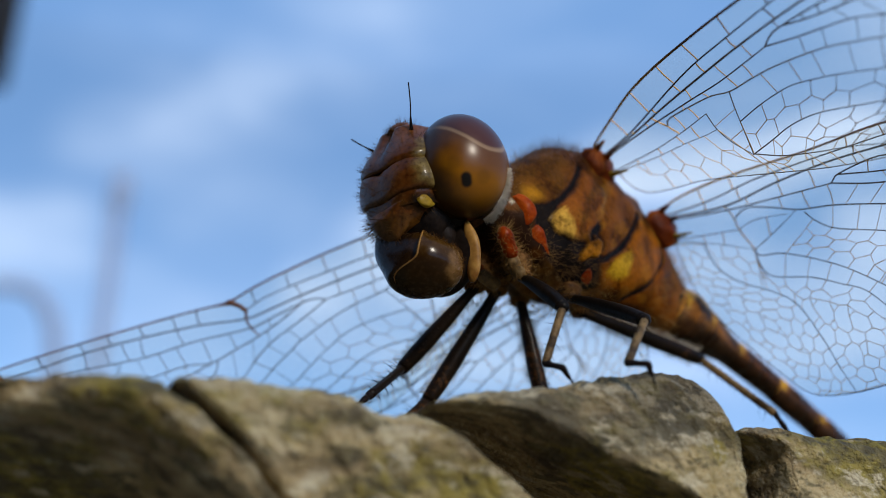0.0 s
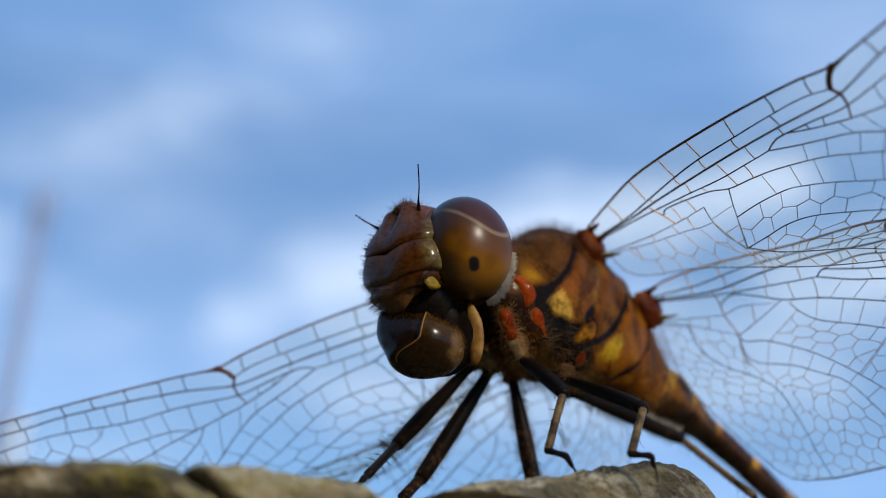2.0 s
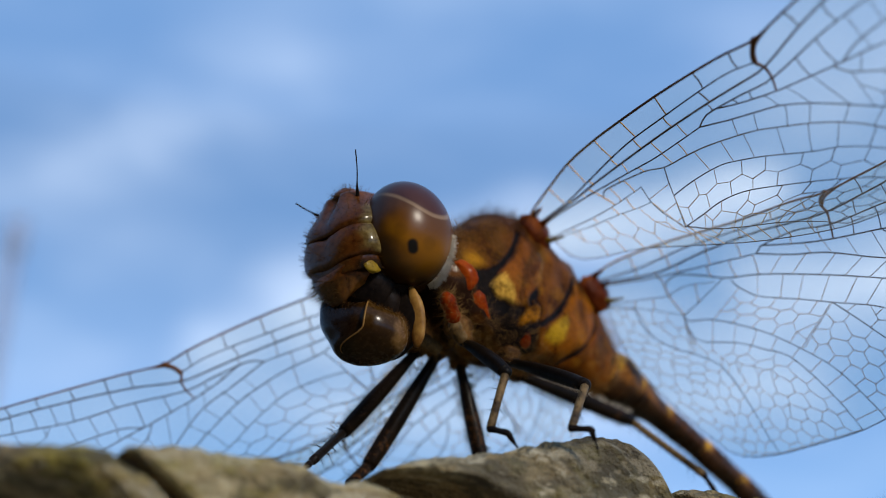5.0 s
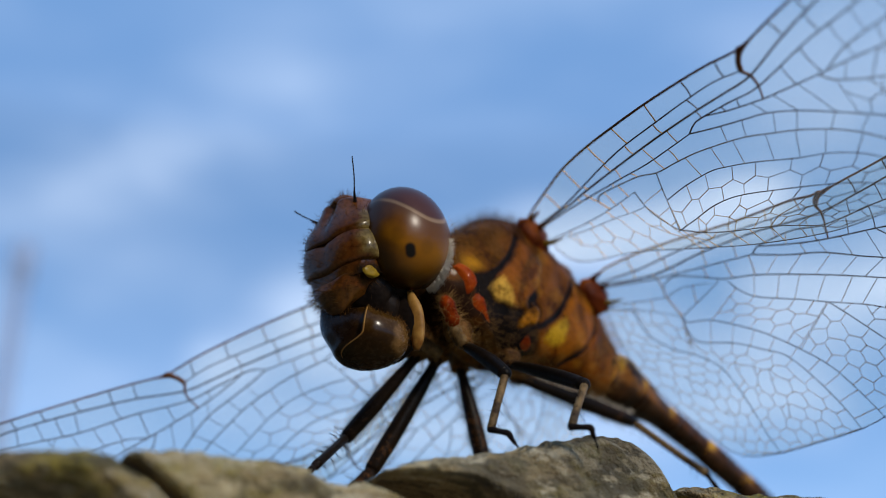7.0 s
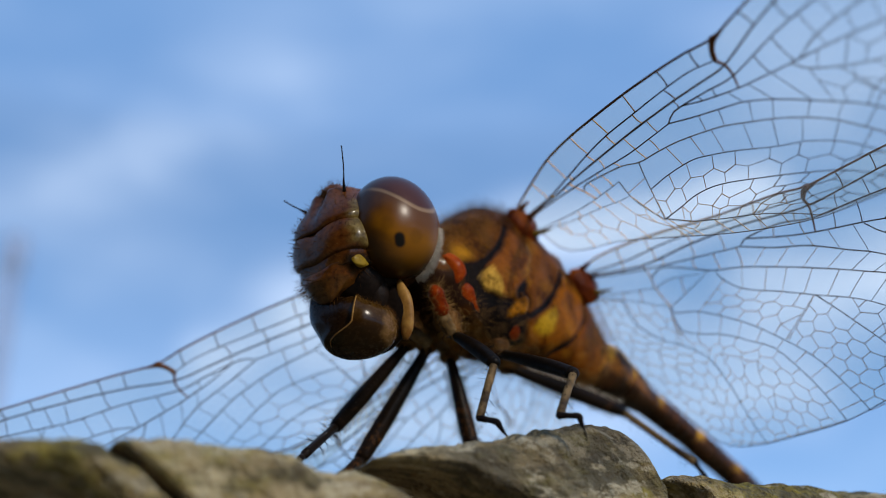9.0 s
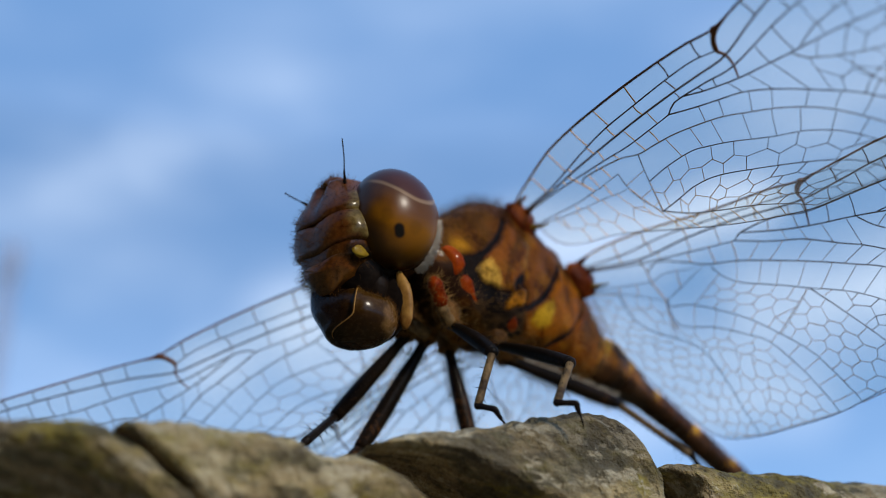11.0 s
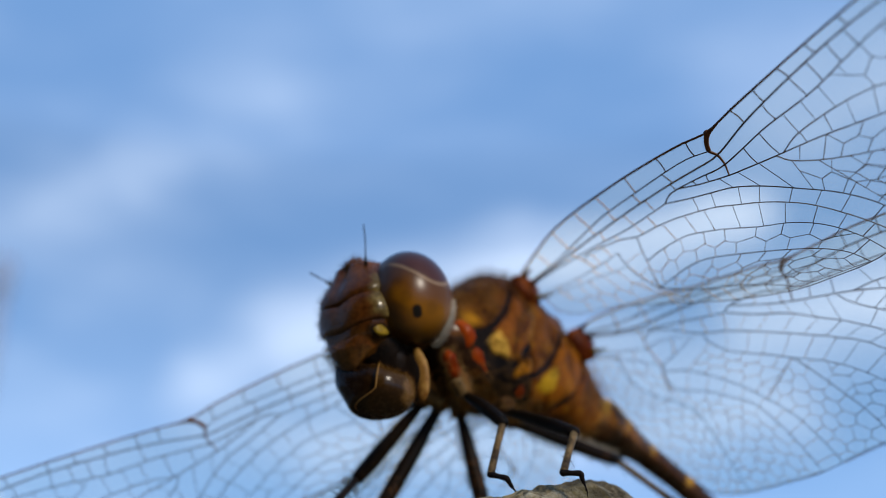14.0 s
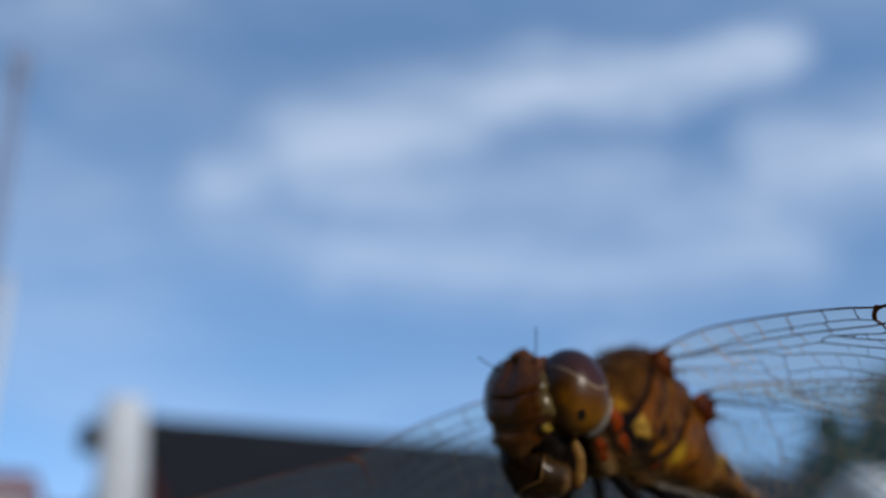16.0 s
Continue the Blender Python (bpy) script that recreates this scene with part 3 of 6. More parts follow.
def wedge_mesh(crest, left, right, bevel, radius, turn=0.0, under=0.0, step=0.16):
    """One split wedge of the post's end grain. crest: knots of its rim; left, right: place and lean of its two ends, mm
    along for each mm down;
    bevel: breadth at the rim, breadth lower down and depth of the broken left arris; turn, under: how far the face
    swings back to the left and is cut back below, shaped to darken it like a cast shadow."""
    bm = bmesh.new()
    prof = [(-90, 3.0), (-60, 1.6), (-40, 0.9), (-25, 0.4), (-14, 0.15)]
    prof += [(-14 + i, 0.1) for i in range(1, 13) if -14 + i < -radius - 0.3]
    prof += [(-radius + radius * math.sin(math.pi / 2 * i / 12), radius - radius * math.cos(math.pi / 2 * i / 12)) for i in range(13)]
    prof += [(0.02 * i, radius + 0.2 * i) for i in range(1, 32)] + [(0.7, 9.5), (0.7, 13), (0.7, 19), (0.7, 30)]
    wide = max(4, int((right[0] - left[0]) / step)) if right[0] - left[0] < 26 else 150
    rows = []
    for i in range(-2, wide + 3):
        u = min(max(i / wide, 0), 1)
        if right[0] - left[0] >= 26:
            u = 1 - (1 - u) ** 2.2 if left[0] < -20 else u ** 2.2
        sunk = 5.0 * max(0, -i, i - wide)
        row = []
        for k, (o, dn) in enumerate(prof):
            d = min(dn, 8.0)
            wave = 0.12 * math.sin(d * 1.9 + left[0]) + 0.06 * math.sin(d * 4.7 + right[0])
            s0, s1 = left[0] + left[1] * d + wave, right[0] + right[1] * d + wave
            s = s0 + (s1 - s0) * u
            p, q = prof[max(k - 1, 0)], prof[min(k + 1, len(prof) - 1)]
            t = Vector((q[0] - p[0], -(q[1] - p[1]))).normalized()
            nrm = Vector((-t.y, t.x))
            # fibres lean with the splits
            run = Vector((s * 0.75 + d * 0.7, (s - d * 1.15) * 1.0, o * 0.4))
            fibre = Vector((run.x * 0.25, run.y * 1.6, run.z))
            rough = 0.13 * noise.noise(fibre * 0.9) + 0.08 * noise.noise(fibre * 2.4 + Vector((4, 1, 9))) + 0.05 * noise.noise(fibre * 5.5) + 0.03 * noise.noise(run * 7)
            rough += 0.18 * noise.noise(Vector((s * 0.3, o * 0.3, d * 0.3 + 3)))
            b_w = bevel[0] + (bevel[1] - bevel[0]) * smooth(0.0, 0.9, d)
            cut = bevel[2] * max(0.0, 1 - (s - s0) / b_w) if b_w > 0 else 0.0
            cut += 0.25 * max(0.0, 1 - (s - s0) / 0.20) ** 2 + 0.22 * max(0.0, 1 - (s1 - s) / 0.22) ** 2
            back = turn * max(0.0, -10.0 - s + 0.9 * d) + under * max(0.0, min(d, 5.0) - 0.6) * (smooth(0.0, 3.5, s1 - s) if right[0] < 0 else 1)
            face = smooth(-radius * 1.6, -radius * 0.2, o)
            o2 = o + nrm.x * rough - (cut + back) * face - sunk * face
            row.append(bm.verts.new((s, -(o2 + 1.2), along(crest, s) - dn + nrm.y * rough - (0.35 * min(cut, 0.5) * (1 - face)))))
        rows.append(row)
    for p, q in zip(rows, rows[1:]):
        for k in range(len(prof) - 1):
            bm.faces.new((p[k], p[k + 1], q[k + 1], q[k]))
    return bm


post = new("wooden_post")
post.matrix_world = post_frame
tagged(post, "weathered grey wooden post split into wedges, with algae", "post")
WEDGES = [
    # the two left wedges tilt from the sun in place of a cast shadow
    ([(-60, 7.0), (-20, 7.7), (-12.5, 8.02), (-9.6, 8.22), (-8.6, 8.2), (-8.2, 8.05), (0, 7.9)], (-46, 0.0), (-8.26, 1.05), (0, 0, 0), 1.3, 0.6, 1.9),
    ([(-9, 8.1), (-8.1, 8.30), (-6.8, 8.36), (-5.2, 8.32), (-3.8, 8.32), (-2.84, 8.17), (-2.1, 7.85), (-1.5, 7.68), (-0.9, 7.84), (0.1, 7.66), (4, 7.3), (16, 7)], (-8.12, 1.05), (0.02, 1.62), (0, 0, 0), 1.1, 0.10, 0.30),
    ([(-2, 7.8), (-0.5, 8.12), (0.0, 8.30), (1.9, 8.68), (3.8, 9.02), (5.5, 9.44), (7.2, 9.83), (8.7, 10.12), (9.2, 10.06), (9.75, 9.87), (10.4, 9.52), (10.85, 9.0), (11.1, 8.5), (13, 8.2)], (-0.45, 1.62), (11.12, 0.15), (0.45, 2.2, 11.0), 0.9, 0.0, 0.0),
    ([(11, 7.9), (11.6, 8.22), (12.2, 8.42), (13.3, 8.50), (17.6, 8.39), (20, 8.32), (23, 8.36), (40, 8.2), (60, 8.0)], (11.58, 0.17), (60, 0.0), (0.30, 1.5, 6.0), 1.0, 0.0, 0.0),
]
for crest, left, right, bevel, radius, turn, under in WEDGES:
    part("wedge", wedge_mesh(crest, left, right, bevel, radius, turn, under), WOOD, post, at=Matrix.Translation((0, 0, TOP)))
bm = bmesh.new()
box(bm, (-44, 0.5, -TOP / MM - 60), (59, 88, -19), 2.0)
part("shaft", bm, WOOD, post, at=Matrix.Translation((0, 0, TOP)))

# ---- the dragonfly: x ahead, y to its left, z to its back, millimetres from between the front wings ----
BODY = Matrix(((-0.6698, 0.6990, 0.2505, 2.583 * MM), (-0.6014, -0.7086, 0.3691, 42.088 * MM), (0.4355, 0.0965, 0.8950, TOP + 20.888 * MM), (0, 0, 0, 1)))
dragonfly = new("dragonfly")
dragonfly.matrix_world = BODY
tagged(dragonfly, "brown darter dragonfly with clear wings perched on a weathered post", "dragonfly")
rng = random.Random(5)

# thorax
X3, Y3, Z3 = Vector((1, 0, 0)), Vector((0, 1, 0)), Vector((0, 0, 1))
THORAX = [(3.3, -4.7, 0.9, 0.9), (3.0, -4.5, 1.35, 1.7), (2.2, -3.9, 1.8, 2.6), (1.2, -3.45, 2.05, 3.3), (0.2, -3.25, 2.15, 3.6), (-1.5, -3.1, 2.2, 3.5),
          (-3.2, -2.58, 2.1, 3.05), (-4.8, -2.40, 1.86, 2.48), (-6.2, -2.45, 1.52, 1.95), (-7.2, -2.5, 1.34, 1.60), (-7.9, -2.55, 1.2, 1.3)]


def thorax_at(x):
    for p, q in zip(THORAX, THORAX[1:]):
        if q[0] <= x <= p[0]:
            k = (p[0] - x) / (p[0] - q[0])
            return [a + (b - a) * k for a, b in zip(p, q)]
    return list(THORAX[0] if x > 0 else THORAX[-1])


def thorax_skin(x, z, side=1, lift=0.0):
    """The place on the thorax's side wall at a length and a height, raised by lift."""
    _, c, w, h = thorax_at(x)
    k = min(max((z - c) / h, -0.98), 0.98)
    y = w * (1 - abs(k) ** (2 / 0.8)) ** (0.62 / 2)
    return Vector((x, side * (y + lift), z))


# markings on the thorax's sides, in the plane of its length and height
PLATE_MID = [(0.48, -1.79), (-0.23, -1.7), (-1.18, -2.01), (-0.96, -3.74), (-0.71, -4.95), (-0.06, -5.38), (0.73, -5.5), (1.13, -5.28), (1.04, -4.4), (0.77, -3.63), (0.48, -2.8)]
YELLOW_MID = [(1.15, -5.30), (1.08, -4.80), (0.84, -4.46), (0.45, -4.56), (-0.01, -4.85), (-0.22, -5.12), (0.07, -5.45), (0.53, -5.54), (0.9, -5.50)]
PANEL = [(-0.92, -1.72), (-2.53, -0.75), (-2.97, -1.44), (-2.75, -2.98), (-2.25, -4.38), (-1.75, -4.51), (-1.46, -3.88), (-1.06, -3.34), (-1.0, -2.32)]
BLOTCH = [(-0.80, -4.44), (-1.19, -3.87), (-1.11, -4.28), (-1.47, -4.38), (-1.65, -4.66)]
RIDGE = [(-0.75, -1.7), (-0.98, -2.3), (-1.04, -3.3)]
YELLOW_REAR = [(-2.40, -5.25), (-2.38, -4.90), (-2.65, -4.28), (-3.10, -3.55), (-3.40, -3.80), (-3.46, -4.38), (-3.42, -4.85), (-2.99, -5.15)]
PLATE_REAR = [(-3.05, -1.5), (-3.1, -2.6), (-2.75, -3.8), (-2.2, -4.75), (-2.3, -5.35), (-2.9, -5.55), (-4.3, -4.6), (-5.2, -3.0), (-4.6, -1.6)]
ORANGE_LOW = [(-0.96, -5.79), (-0.82, -5.46), (-1.0, -4.82), (-1.28, -4.42), (-1.56, -4.45), (-1.67, -4.8), (-1.63, -5.2), (-1.28, -5.41), (-1.14, -5.73)]
RED_LOW = [(-1.46, -6.22), (-1.55, -5.72), (-2.05, -5.92), (-1.92, -6.30)]
RED_FRONT = [(2.86, -5.25), (2.62, -4.97), (2.28, -5.06), (1.93, -5.20), (1.70, -5.48), (1.69, -5.85), (1.78, -6.06), (1.98, -6.0), (2.22, -5.76), (2.56, -5.48)]
RED_MID = [(1.60, -6.05), (1.45, -5.80), (1.14, -5.86), (0.75, -6.14), (0.20, -6.50), (0.44, -6.62), (0.86, -6.58), (1.29, -6.40)]
DARK_FIELD = [(0.78, -3.41), (1.13, -4.12), (1.48, -4.70), (2.0, -5.1), (1.5, -5.82), (0.31, -6.60), (-1.0, -6.6), (-1.95, -6.43), (-2.5, -5.74), (-1.9, -5.25), (-1.45, -5.1),
              (-0.79, -4.95), (-0.06, -5.40), (0.7, -5.56), (1.13, -5.30), (1.0, -4.4)]
SEAMS = [[(0.62, -1.7), (0.64, -2.6), (0.70, -3.2), (1.09, -4.26), (1.30, -5.1)], [(-3.1, -1.27), (-2.92, -2.83), (-2.53, -4.06), (-1.9, -5.11), (-1.35, -4.89), (-0.86, -4.51), (-1.16, -3.74)], [(-5.0, -0.6), (-5.35, -2.2), (-4.9, -3.9), (-4.2, -5.0)]]


def thorax_dark(x, z):
    """How far the black of seams and hollows covers a place."""
    w = 1 - ease(-0.05, 0.10, distance_to(DARK_FIELD, x, z))
    for line, r in zip(SEAMS + [BLOTCH], (0.15, 0.14, 0.10, 0.13)):
        w = np.maximum(w, 1 - ease(r * 0.5, r * 1.5, distance_to(line, x, z, False)))
    return w


def thorax_pigment(co):
    x = co[:, 0] + wobble(co, 0.5, 0.06) + wobble(co, 0.16, 0.025, 5)
    z = co[:, 2] + wobble(co, 0.5, 0.06, 11) + wobble(co, 0.16, 0.025, 17)
    col = np.tile(np.array((0.15, 0.042, 0.003)), (len(co), 1))
    col = lay(col, (0.085, 0.032, 0.004), ease(0.4, 1.3, x))
    # small golden sun glint, laid into the pigment
    col = lay(col, (0.26, 0.11, 0.005), 1 - ease(0.1, 0.7, np.hypot(x - 2.2, (z + 4.6) * 0.9)))
    col = lay(col, (0.085, 0.028, 0.004), ease(-2.3, -0.6, z))
    col = lay(col, (0.16, 0.07, 0.016), ease(-5.3, -6.3, z))
    col = lay(col, (0.022, 0.010, 0.006), ease(-5.0, -5.6, z) * ease(-0.2, 0.6, x))
    col = lay(col, (0.15, 0.046, 0.004), 1 - ease(-0.1, 0.12, distance_to(PANEL, x, z)))
    col = lay(col, (0.20, 0.058, 0.007), 1 - ease(-0.1, 0.12, distance_to(PLATE_MID, x, z)))
    col = lay(col, (0.26, 0.078, 0.004), 1 - ease(-0.1, 0.2, distance_to(PLATE_REAR, x, z)))
    col = lay(col, (0.09, 0.028, 0.004), 1 - ease(0.03, 0.22, distance_to([(-0.35, -2.0), (-0.1, -3.5), (-0.35, -4.8)], x, z, False)))
    col = lay(col, (0.10, 0.032, 0.004), 0.65 * ease(0.04, 0.34, wobble(co, 0.8, 1.0, 31)))
    col = lay(col, (0.28, 0.115, 0.010), 0.4 * ease(0.10, 0.40, wobble(co, 0.6, 1.0, 43)) * ease(0.6, -0.2, x))
    col = lay(col, (0.36, 0.17, 0.02), 0.6 * (1 - ease(0.03, 0.16, distance_to(RIDGE, x, z, False))))
    col = lay(col, (0.54, 0.30, 0.045), 1 - ease(-0.12, 0.10, distance_to(YELLOW_MID, x, z)))
    col = lay(col, (0.48, 0.27, 0.012), 1 - ease(-0.15, 0.10, distance_to(YELLOW_REAR, x, z)))
    col = lay(col, (0.007, 0.005, 0.005), thorax_dark(x, z))
    col = lay(col, (0.34, 0.125, 0.006), 1 - ease(-0.08, 0.05, distance_to(ORANGE_LOW, x, z)))
    return col


def thorax_mesh():
    bm = bmesh.new()
    fine = [THORAX[0][0] - 11.0 * i / 130 for i in range(131)]
    rings = []
    for x in fine:
        _, c, w, h = thorax_at(x)
        ring = []
        for k in range(150):
            t = 2 * math.pi * k / 150
            cy, sz = math.cos(t), math.sin(t)
            y = w * math.copysign(abs(cy) ** 0.62, cy)
            z = h * math.copysign(abs(sz) ** 0.8, sz)
            bump = 0.05 * noise.noise(Vector((x * 0.9, y, z * 0.8)))
            ring.append(bm.verts.new((x, y * (1 + bump), c + z * (1 + bump))))
        rings.append(ring)
    for a, b in zip(rings, rings[1:]):
        for k in range(150):
            bm.faces.new((a[k], a[(k + 1) % 150], b[(k + 1) % 150], b[k]))
    bm.faces.new(rings[0][::-1]), bm.faces.new(rings[-1])
    co = np.array([v.co for v in bm.verts])
    for v, k in zip(bm.verts, thorax_dark(co[:, 0], co[:, 2])):
        v.co.y -= math.copysign(min(0.09, abs(v.co.y)), v.co.y) * k
    return bm


thorax = paint(part("thorax", thorax_mesh(), CUTICLE, dragonfly, "amber-brown hairy thorax with black seams"), thorax_pigment)


def plate(name, outline, mat, lift=0.06, side=1, label="", n=7):
    """A slightly domed plate of cuticle that follows the thorax's side: outline as (x, z) corners, rounded."""
    bm = bmesh.new()
    loop = spline(list(outline) + [outline[0]], 36)[:-1]
    loop = [(p[0] + 0.05 * noise.noise((p[0] * 2.6, p[1] * 2.6, 1.5)), p[1] + 0.05 * noise.noise((p[0] * 2.6, p[1] * 2.6, 8.5))) for p in loop]
    cx, cz = sum(p[0] for p in loop) / 35, sum(p[1] for p in loop) / 35
    rings = []
    for j in range(n):
        k = 1 - j / n
        rings.append([bm.verts.new(thorax_skin(cx + (p[0] - cx) * k, cz + (p[1] - cz) * k, side, lift * (1 - k ** 3) - 0.04 * (j == 0))) for p in loop])
    mid = bm.verts.new(thorax_skin(cx, cz, side, lift))
    for a, b in zip(rings, rings[1:]):
        for k in range(35):
            bm.faces.new((a[k], a[(k + 1) % 35], b[(k + 1) % 35], b[k]))
    for k in range(35):
        bm.faces.new((rings[-1][k], rings[-1][(k + 1) % 35], mid))
    return part(name, bm, mat, thorax, label)


# head: x to its left, y up, z ahead
HEAD = Matrix(((-0.211, 0.566, 0.797, 5.56 * MM), (0.976, 0.078, 0.203, -0.55 * MM), (0.052, 0.821, -0.569, -6.10 * MM), (0, 0, 0, 1))) @ pose(0, 0, 0, 0, -10, 0)
bm = bmesh.new()
ball(bm, (0, -0.35, -0.35), (2.2, 2.2, 1.2), 32, 20)
ball(bm, (0, -1.5, 0.55), (1.45, 1.35, 1.1), 28, 18)
head = part("head", bm, BLACK, dragonfly, "brown head with a banded face and large eyes", at=HEAD)


def eye_warp(u):
    return 1 - 0.10 * max(0, -u.y) ** 2 + 0.03 * u.y


EYE_AT = (1.78, 0.03, -0.25)
for sx in (1, -1):
    bm = bmesh.new()
    ball(bm, (0, 0, 0), (1.80, 2.22, 1.88), 64, 40, warp=eye_warp)
    part("compound_eye", bm, EYE, head, "glossy compound eye, red-brown above and olive below", at=Matrix.Translation((sx * (EYE_AT[0] - 0.15 * (sx < 0)) * MM, EYE_AT[1] * MM, (EYE_AT[2] - 0.35 * (sx < 0)) * MM)))
    # pale fringe behind the eye
    bm = bmesh.new()
    ring = [(math.cos(t) * 1.62, math.sin(t) * 2.0) for t in np.linspace(-1.5, -0.12, 150)]
    roots = []
    for cx, cy in ring:
        for _ in range(5):
            roots.append(((sx * (EYE_AT[0] + cx * 0.93), EYE_AT[1] + cy * 0.95, EYE_AT[2] - 0.85 + rng.uniform(-0.25, 0.1)), (sx * cx * 0.6, cy * 0.6, -0.6)))
    bristles(bm, roots, 0.17, 0.016, rng, 0.18)
    tagged(part("eye_fringe", bm, PALE_HAIR, head, "short pale hairs behind the eye"), kind="stuff")

# face: bands from the brow down; each (upper y, lower y, half widths, depth ahead, back, swelling)
FACE_BANDS = [("forehead", 2.05, 0.30, (1.05, 1.84), (1.75, 2.52), 0.10, 0.34, 0.16), ("postclypeus", 0.42, -0.86, (1.82, 1.94), (2.50, 2.54), 0.10, 0.10, 0.30),
              ("anteclypeus", -0.78, -1.36, (1.74, 1.62), (2.46, 2.46), 0.03, 0.0, 0.26), ("labrum", -1.28, -2.50, (1.50, 1.0), (2.50, 2.16), 0.12, 0.0, 0.22)]


def face_band(y0, y1, w, z, swell, notch, sag, lip_arch=0.0):
    """One band of the face: swollen between its sutures, fuller at its flanks, sagging towards the middle."""
    bm = bmesh.new()
    rows = []
    n, m = 22, 56
    for i in range(n + 1):
        k = i / n
        edge = 1 - (2 * k - 1) ** 24
        mid = 1 - abs(2 * k - 1) ** 2.4
        ww, zz = w[0] + (w[1] - w[0]) * smooth(0, 1, k), z[0] + (z[1] - z[0]) * smooth(0, 1, k)
        row = []
        for j in range(m + 1):
            t = -math.pi * 0.62 + math.pi * 1.24 * j / m
            sn, cs = math.sin(t), math.cos(t)
            flank = math.exp(-((abs(t) - 1.25) / 0.35) ** 2)
            bulge = swell * mid + 0.13 * flank * mid * (swell > 0.05) - 0.05 * (1 - edge)
            x = (ww + bulge * 0.8) * math.copysign(abs(sn) ** 0.74, sn)
            y = y0 + (y1 - y0) * k - sag * math.exp(-(x / 1.1) ** 2) * (1 if y0 < 2 else k) + lip_arch * k * smooth(0.2, 1.2, x)
            zf = 0.55 + (zz - 0.55 + bulge) * math.copysign(abs(cs) ** 0.62, cs)
            zf -= notch * math.exp(-(x / 0.22) ** 2) * (1 - k)
            q = Vector((x * 2.2, y * 2.2, zf * 2.2))
            g = 0.012 * noise.noise(q) + 0.006 * noise.noise(q * 4)
            row.append(bm.verts.new((x, y + g, zf + g)))
        rows.append(row)
    for p, q in zip(rows, rows[1:]):
        for j in range(m):
            bm.faces.new((p[j], p[j + 1], q[j + 1], q[j]))
    for row in (rows[0], rows[-1]):
        bm.faces.new(row)
    bm.faces.new([r[0] for r in rows]), bm.faces.new([r[-1] for r in rows])
    return bm


def face_pigment(co):
    """Red-brown in the middle, olive by the eyes above, dark brown below; the mouth hollow's shade is painted
    near-black on the labrum's flanks.
    """
    x = np.abs(co[:, 0]) + wobble(co, 0.45, 0.22) + wobble(co, 0.15, 0.06, 9)
    y = co[:, 1] + wobble(co, 0.4, 0.2, 21)
    col = np.tile(np.array((0.092, 0.028, 0.004)), (len(co), 1))
    col = lay(col, (0.066, 0.026, 0.005), ease(0.1, -0.5, y) * (1 - ease(0.6, 1.2, x)) * 0.8)
    col = lay(col, (0.080, 0.031, 0.005), ease(-0.9, -1.5, y))
    col = lay(col, (0.17, 0.12, 0.035), ease(1.45, 1.85, x) * ease(-1.0, -0.7, y))
    col = lay(col, (0.17, 0.05, 0.006), 0.8 * ease(-1.45, -1.62, y) * ease(-1.95, -1.78, y) * (1 - ease(0.9, 1.3, x)))
    # shade of the mouth's hollow, painted on the labrum's flanks
    col = lay(col, (0.010, 0.006, 0.003), 0.94 * ease(0.85, 1.25, x - 0.35 * (y + 1.9)) * ease(-0.95, -1.25, y))
    col = lay(col, (0.02, 0.009, 0.005), ease(-2.3, -2.9, y))
    return col


bm = bmesh.new()
ball(bm, (0.12, -3.0, -0.40), (1.80, 1.50, 0.55), 28, 18)
part("throat", bm, BLACK, head)
for nm, y0, y1, w, z, swell, notch, sag in FACE_BANDS:
    paint(part(nm, face_band(y0, y1, w, z, swell, notch, sag, 0.85 * (nm == "labrum")), FACE, head), face_pigment)
bm = bmesh.new()
ball(bm, (0, 2.02, 1.05), (0.62, 0.46, 0.55), 24, 16)
paint(part("vertex", bm, FACE, head), face_pigment)
for sx in (1, -1):
    bm = bmesh.new()
    ball(bm, (sx * 1.47, -1.28, 1.52), (0.16, 0.30, 0.42), 24, 16, warp=lambda u: 1 - 0.35 * max(0, u.y) * abs(u.z) + 0.15 * noise.noise(u * 1.7))
    part("mandible", bm, YELLOW, head, "yellow mandible base")
    bm = bmesh.new()
    ball(bm, (sx * 0.8, -2.2, 0.15), (0.5, 0.85, 0.5), 24, 16)
    part("jaw", bm, BLACK, head)
    bm = bmesh.new()
    tube(bm, spline([(sx * 1.66, -1.95, -0.25), (sx * 1.74, -2.8, -0.35), (sx * 1.72, -3.6, -0.35), (sx * 1.60, -4.35 if sx > 0 else -3.9, -0.25)], 12), [0.10, 0.18, 0.25, 0.30, 0.32, 0.32, 0.31, 0.30, 0.29, 0.27, 0.21, 0.10], 12, squash=0.55)
    part("cheek_plate", bm, HORN, head, "pale horn-coloured cheek plate")
    bm = bmesh.new()
    bend = [(1.02, 1.70, 1.45), (1.20, 2.05, 1.6), (1.50, 2.60, 1.8), (1.68, 3.35, 1.95)] if sx > 0 else [(-1.10, 1.55, 1.45), (-1.30, 1.75, 1.65), (-1.58, 2.02, 1.9), (-1.82, 2.30, 2.15)]
    pts = spline(bend, 14)
    tube(bm, pts, [0.10 - 0.072 * min(1, i / 6) for i in range(14)], 6)
    part("antenna", bm, BLACK, head, "thin black antenna")


